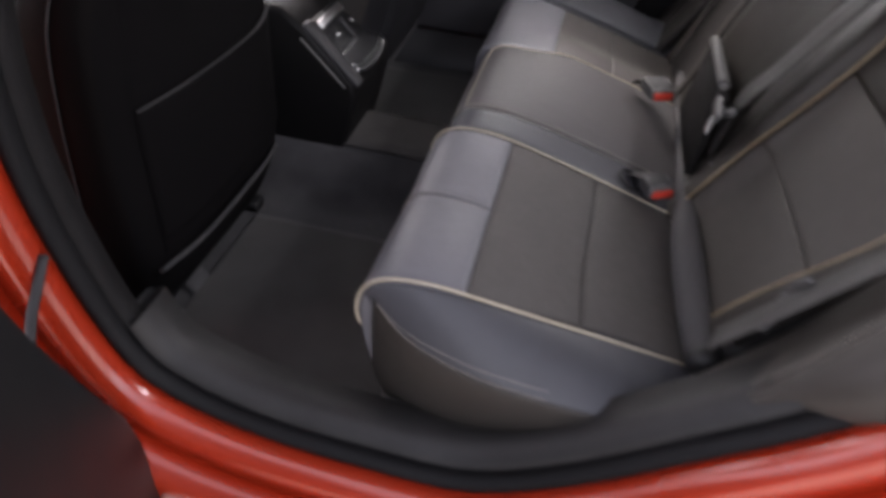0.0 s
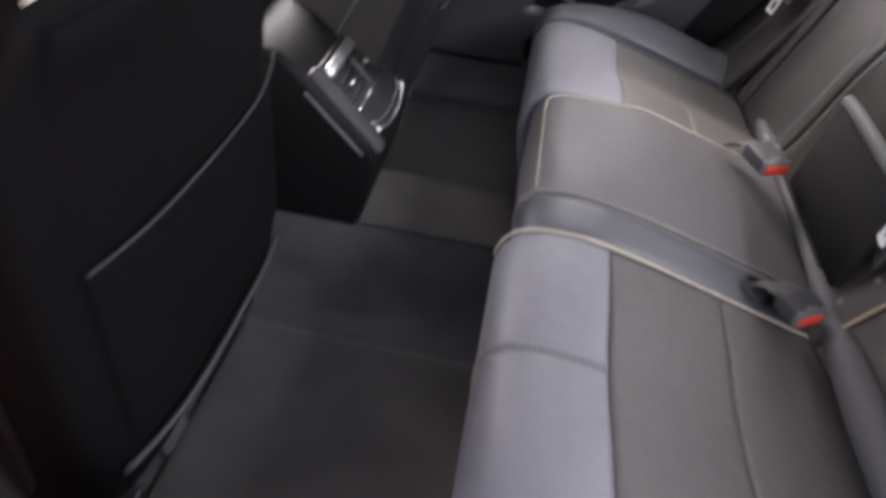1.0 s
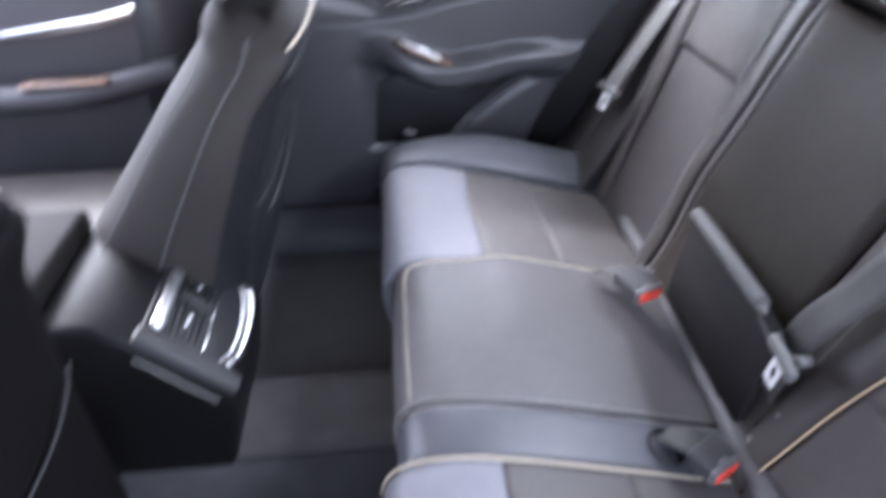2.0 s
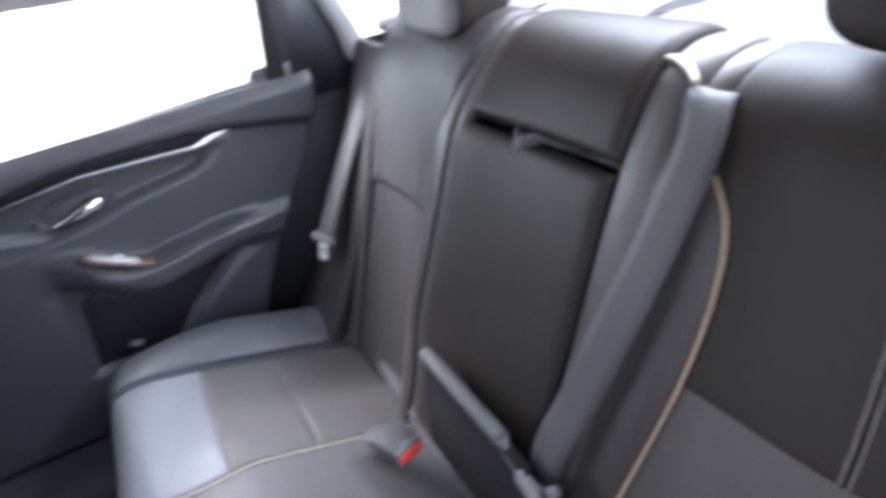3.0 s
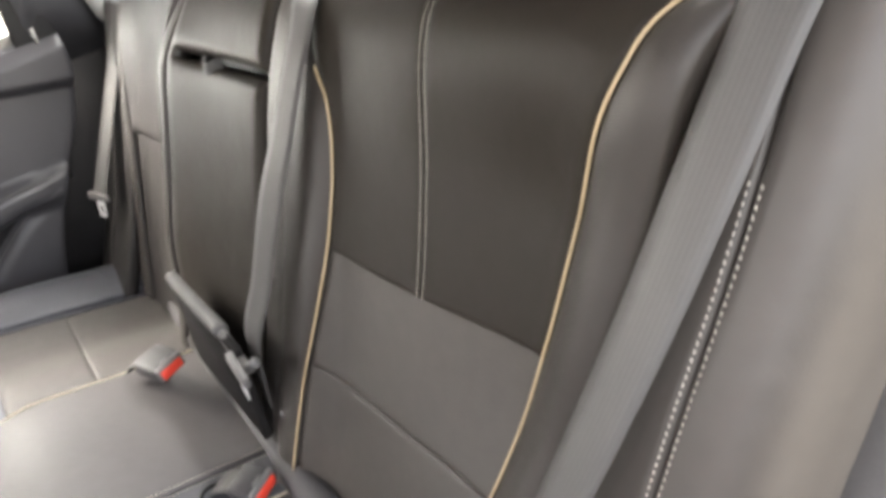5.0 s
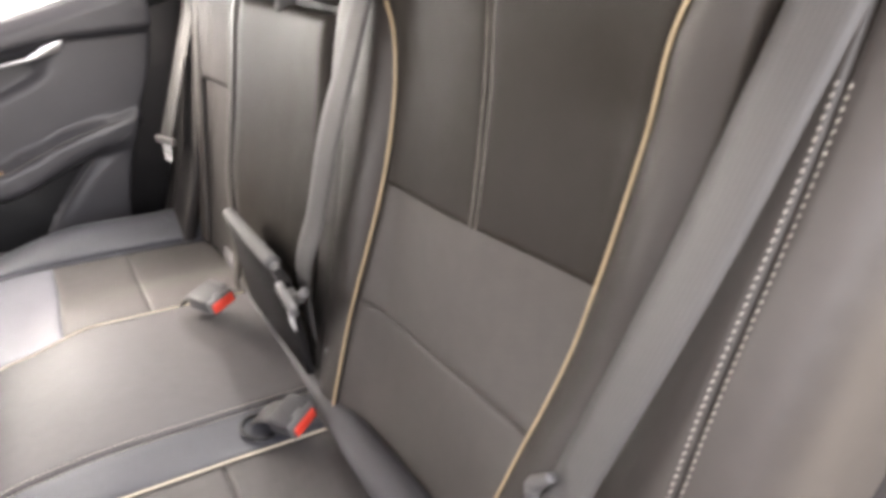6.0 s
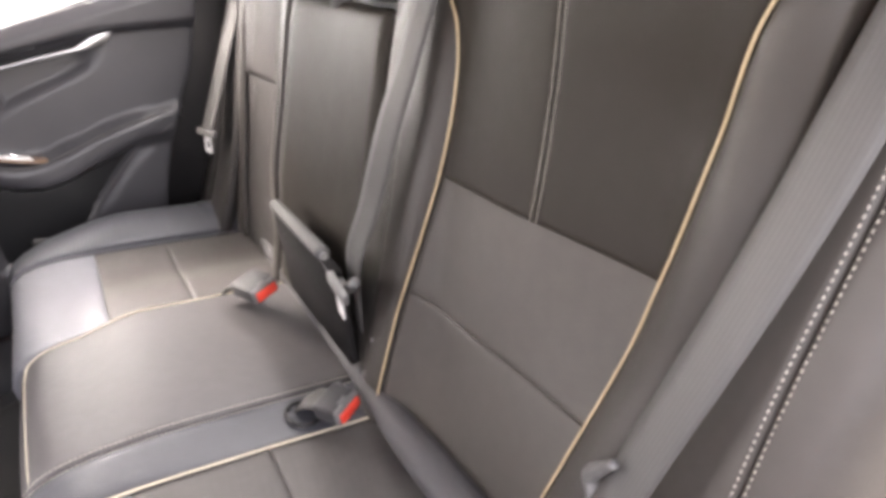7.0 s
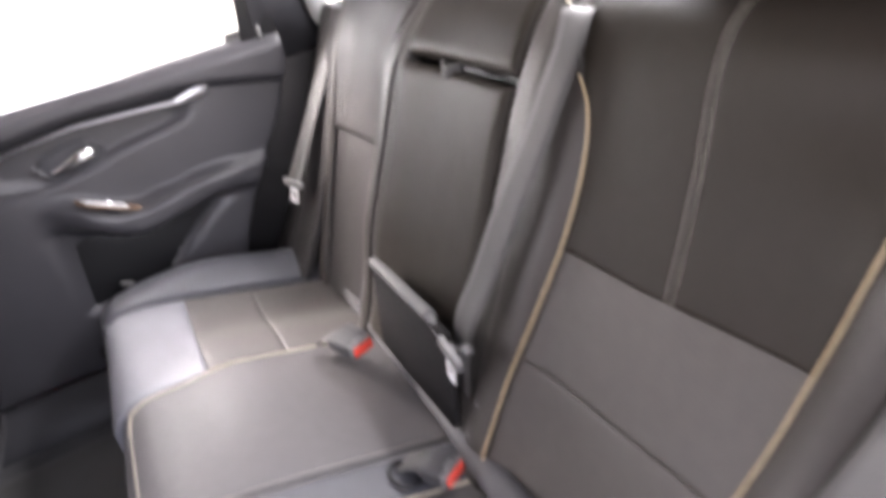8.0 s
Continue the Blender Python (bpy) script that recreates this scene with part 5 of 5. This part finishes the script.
    for sd in (-1, 1):
        bm = bmesh.new()
        box(bm, (-0.80, yc + sd * 0.18 - 0.02, 0.075), (-0.34, yc + sd * 0.18 + 0.02, 0.10), 0.006)
        part("rail", bm, PLASTIC, t, "black steel seat rail")
    return t


front_seat(-0.345, "black leather driver's seat seen from behind with a map pocket, shade in its colour", 0.27, 0.0, SEAT_HIDE_SHADED, SEAT_BLACK_SHADED, 0.25)
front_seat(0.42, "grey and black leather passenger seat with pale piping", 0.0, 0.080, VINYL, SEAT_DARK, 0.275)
headrest(0.41, -0.130, 0.785, mat=LEATHER_SIDE, size=(0.100, 0.165, 0.105), gap=0.08)
headrest(-0.345, -0.34, 0.80, size=(0.055, 0.125, 0.09), gap=0.08)

con = thing("center_console", "black centre console with chrome-rimmed rear air vents", "console", (-0.4, 0.045, 0.17))
CY = 0.110
bm = bmesh.new()
prism(bm, [(-0.95, 0.12), (-0.95, 0.42), (-0.40, 0.47), (-0.33, 0.465), (-0.285, 0.43), (-0.180, 0.325), (-0.176, 0.29), (-0.20, 0.18), (-0.22, 0.12)], CY - 0.128, CY + 0.128, "y", 0.012, 3)
part("body", bm, CONSOLE, con)
bm = bmesh.new()
box(bm, (-0.78, CY - 0.12, 0.465), (-0.40, CY + 0.12, 0.505), 0.014, 3)
part("lid", bm, LID, con, "dark leather console lid")
d = Vector((0.104, 0, -0.104)).normalized()
nrm = Vector((0.104, 0, 0.104)).normalized()
m_v = Matrix(((d.x, 0, nrm.x, -0.285), (0, 1, 0, CY), (d.z, 0, nrm.z, 0.43), (0, 0, 0, 1)))
vent = part("vent_panel", box(bmesh.new(), (0.0, -0.108, -0.004), (0.145, 0.108, 0.006), 0.004, 2, m_v), PLASTIC, con, "gloss black vent panel")
part("chrome_bar", box(bmesh.new(), (0.008, -0.082, 0.004), (0.027, 0.082, 0.013), 0.006, 4, m_v), VENT_METAL, vent, "wide satin metal bar")
for k in range(5):
    part("louvre", box(bmesh.new(), (0.036 + 0.010 * k, -0.080, 0.003), (0.040 + 0.010 * k, 0.080, 0.010), 0.001, 1, m_v), PLASTIC, vent)
for y in (-0.042, 0.042):
    part("vent_tab", box(bmesh.new(), (0.052, y - 0.017, 0.008), (0.058, y + 0.017, 0.014), 0.002, 2, m_v), CHROME, vent, "chrome vent tab")
part("divider", box(bmesh.new(), (0.032, -0.006, 0.003), (0.086, 0.006, 0.012), 0.002, 2, m_v), BUCKLE_GREY, vent, "grey bar between the vents")
part("divider_bar", box(bmesh.new(), (0.088, -0.084, 0.004), (0.0915, 0.084, 0.009), 0.001, 1, m_v), CHROME, vent, "thin chrome bar")
for off, r in ((0.0, 0.006), (-0.013, 0.003)):
    foot = [m_v @ Vector((0.122 + off + 0.026 * math.sin(a) ** 0.7, -0.086 * math.cos(a), 0.008)) for a in [math.pi * (0.06 + 0.88 * k / 24) for k in range(25)]]
    part("chrome_lip", tube(bmesh.new(), foot, r, 10), CHROME, vent, "curved chrome lip")
part("edge_line", tube(bmesh.new(), [m_v @ Vector((0.01 + 0.13 * k / 8, -0.134, -0.014)) for k in range(9)], 0.0025, 8), PLASTIC_GREY, con, "grey edge line of the console side")
part("side_frame", box(bmesh.new(), (-0.006, -0.123, -0.006), (0.158, -0.090, 0.010), 0.007, 4, m_v), BUCKLE_GREY, vent, "grey vent surround")
part("side_frame", box(bmesh.new(), (-0.006, 0.092, -0.006), (0.120, 0.114, 0.009), 0.007, 4, m_v), BUCKLE_GREY, vent, "grey vent surround")

# ---------------------------------------------------------------- near open door
nd = thing("rear_door", "open rear door with a black inner trim", "car door", (-0.30, -0.83, 0.1))
H0 = Vector((-0.275, -0.815, 0))
dirn = Vector((0.42, -0.90, 0)).normalized()


def nd_plate(outline, off, thick):
    bm = bmesh.new()
    prism(bm, outline, off, off + thick, "y", 0.012, 3)
    back = Vector((-dirn.y, dirn.x, 0))
    for v in bm.verts:
        u, w, z = v.co
        p = H0 + dirn * u + back * w
        v.co = Vector((p.x, p.y, z))
    return bm


ND = [(0.060, 0.72), (0.052, 0.46), (0.044, 0.38), (0.052, 0.24), (0.10, 0.13), (0.18, 0.09), (0.90, 0.07), (0.98, 0.30), (1.02, 0.72)]
part("door_panel", nd_plate(ND, 0.0, -0.05), PLASTIC_SOFT, nd)
part("inner_trim", nd_plate([(0.24, 0.72), (0.21, 0.64), (0.18, 0.55), (0.12, 0.41), (0.06, 0.28), (0.04, 0.20), (0.04, 0.06), (0.90, 0.05), (0.95, 0.30), (0.98, 0.72)], -0.002, 0.08), PLASTIC, nd, "black moulded inner trim with map pocket")
part("outer_skin", nd_plate([(u + 0.01, z - 0.02) for u, z in ND], -0.052, -0.05), PAINT, nd, "orange-red outer skin")

# ---------------------------------------------------------------- outside
ground = bmesh.new()
gx = [-60, -8, -2, 0, 2, 8, 60]
gv = [[ground.verts.new((x, y, -0.33)) for y in gx] for x in gx]
for i in range(6):
    for j in range(6):
        ground.faces.new((gv[i][j], gv[i + 1][j], gv[i + 1][j + 1], gv[i][j + 1]))
tagged(part("ground", ground, CONCRETE, None), "pale concrete ground outside the car", "ground", kind="structure")
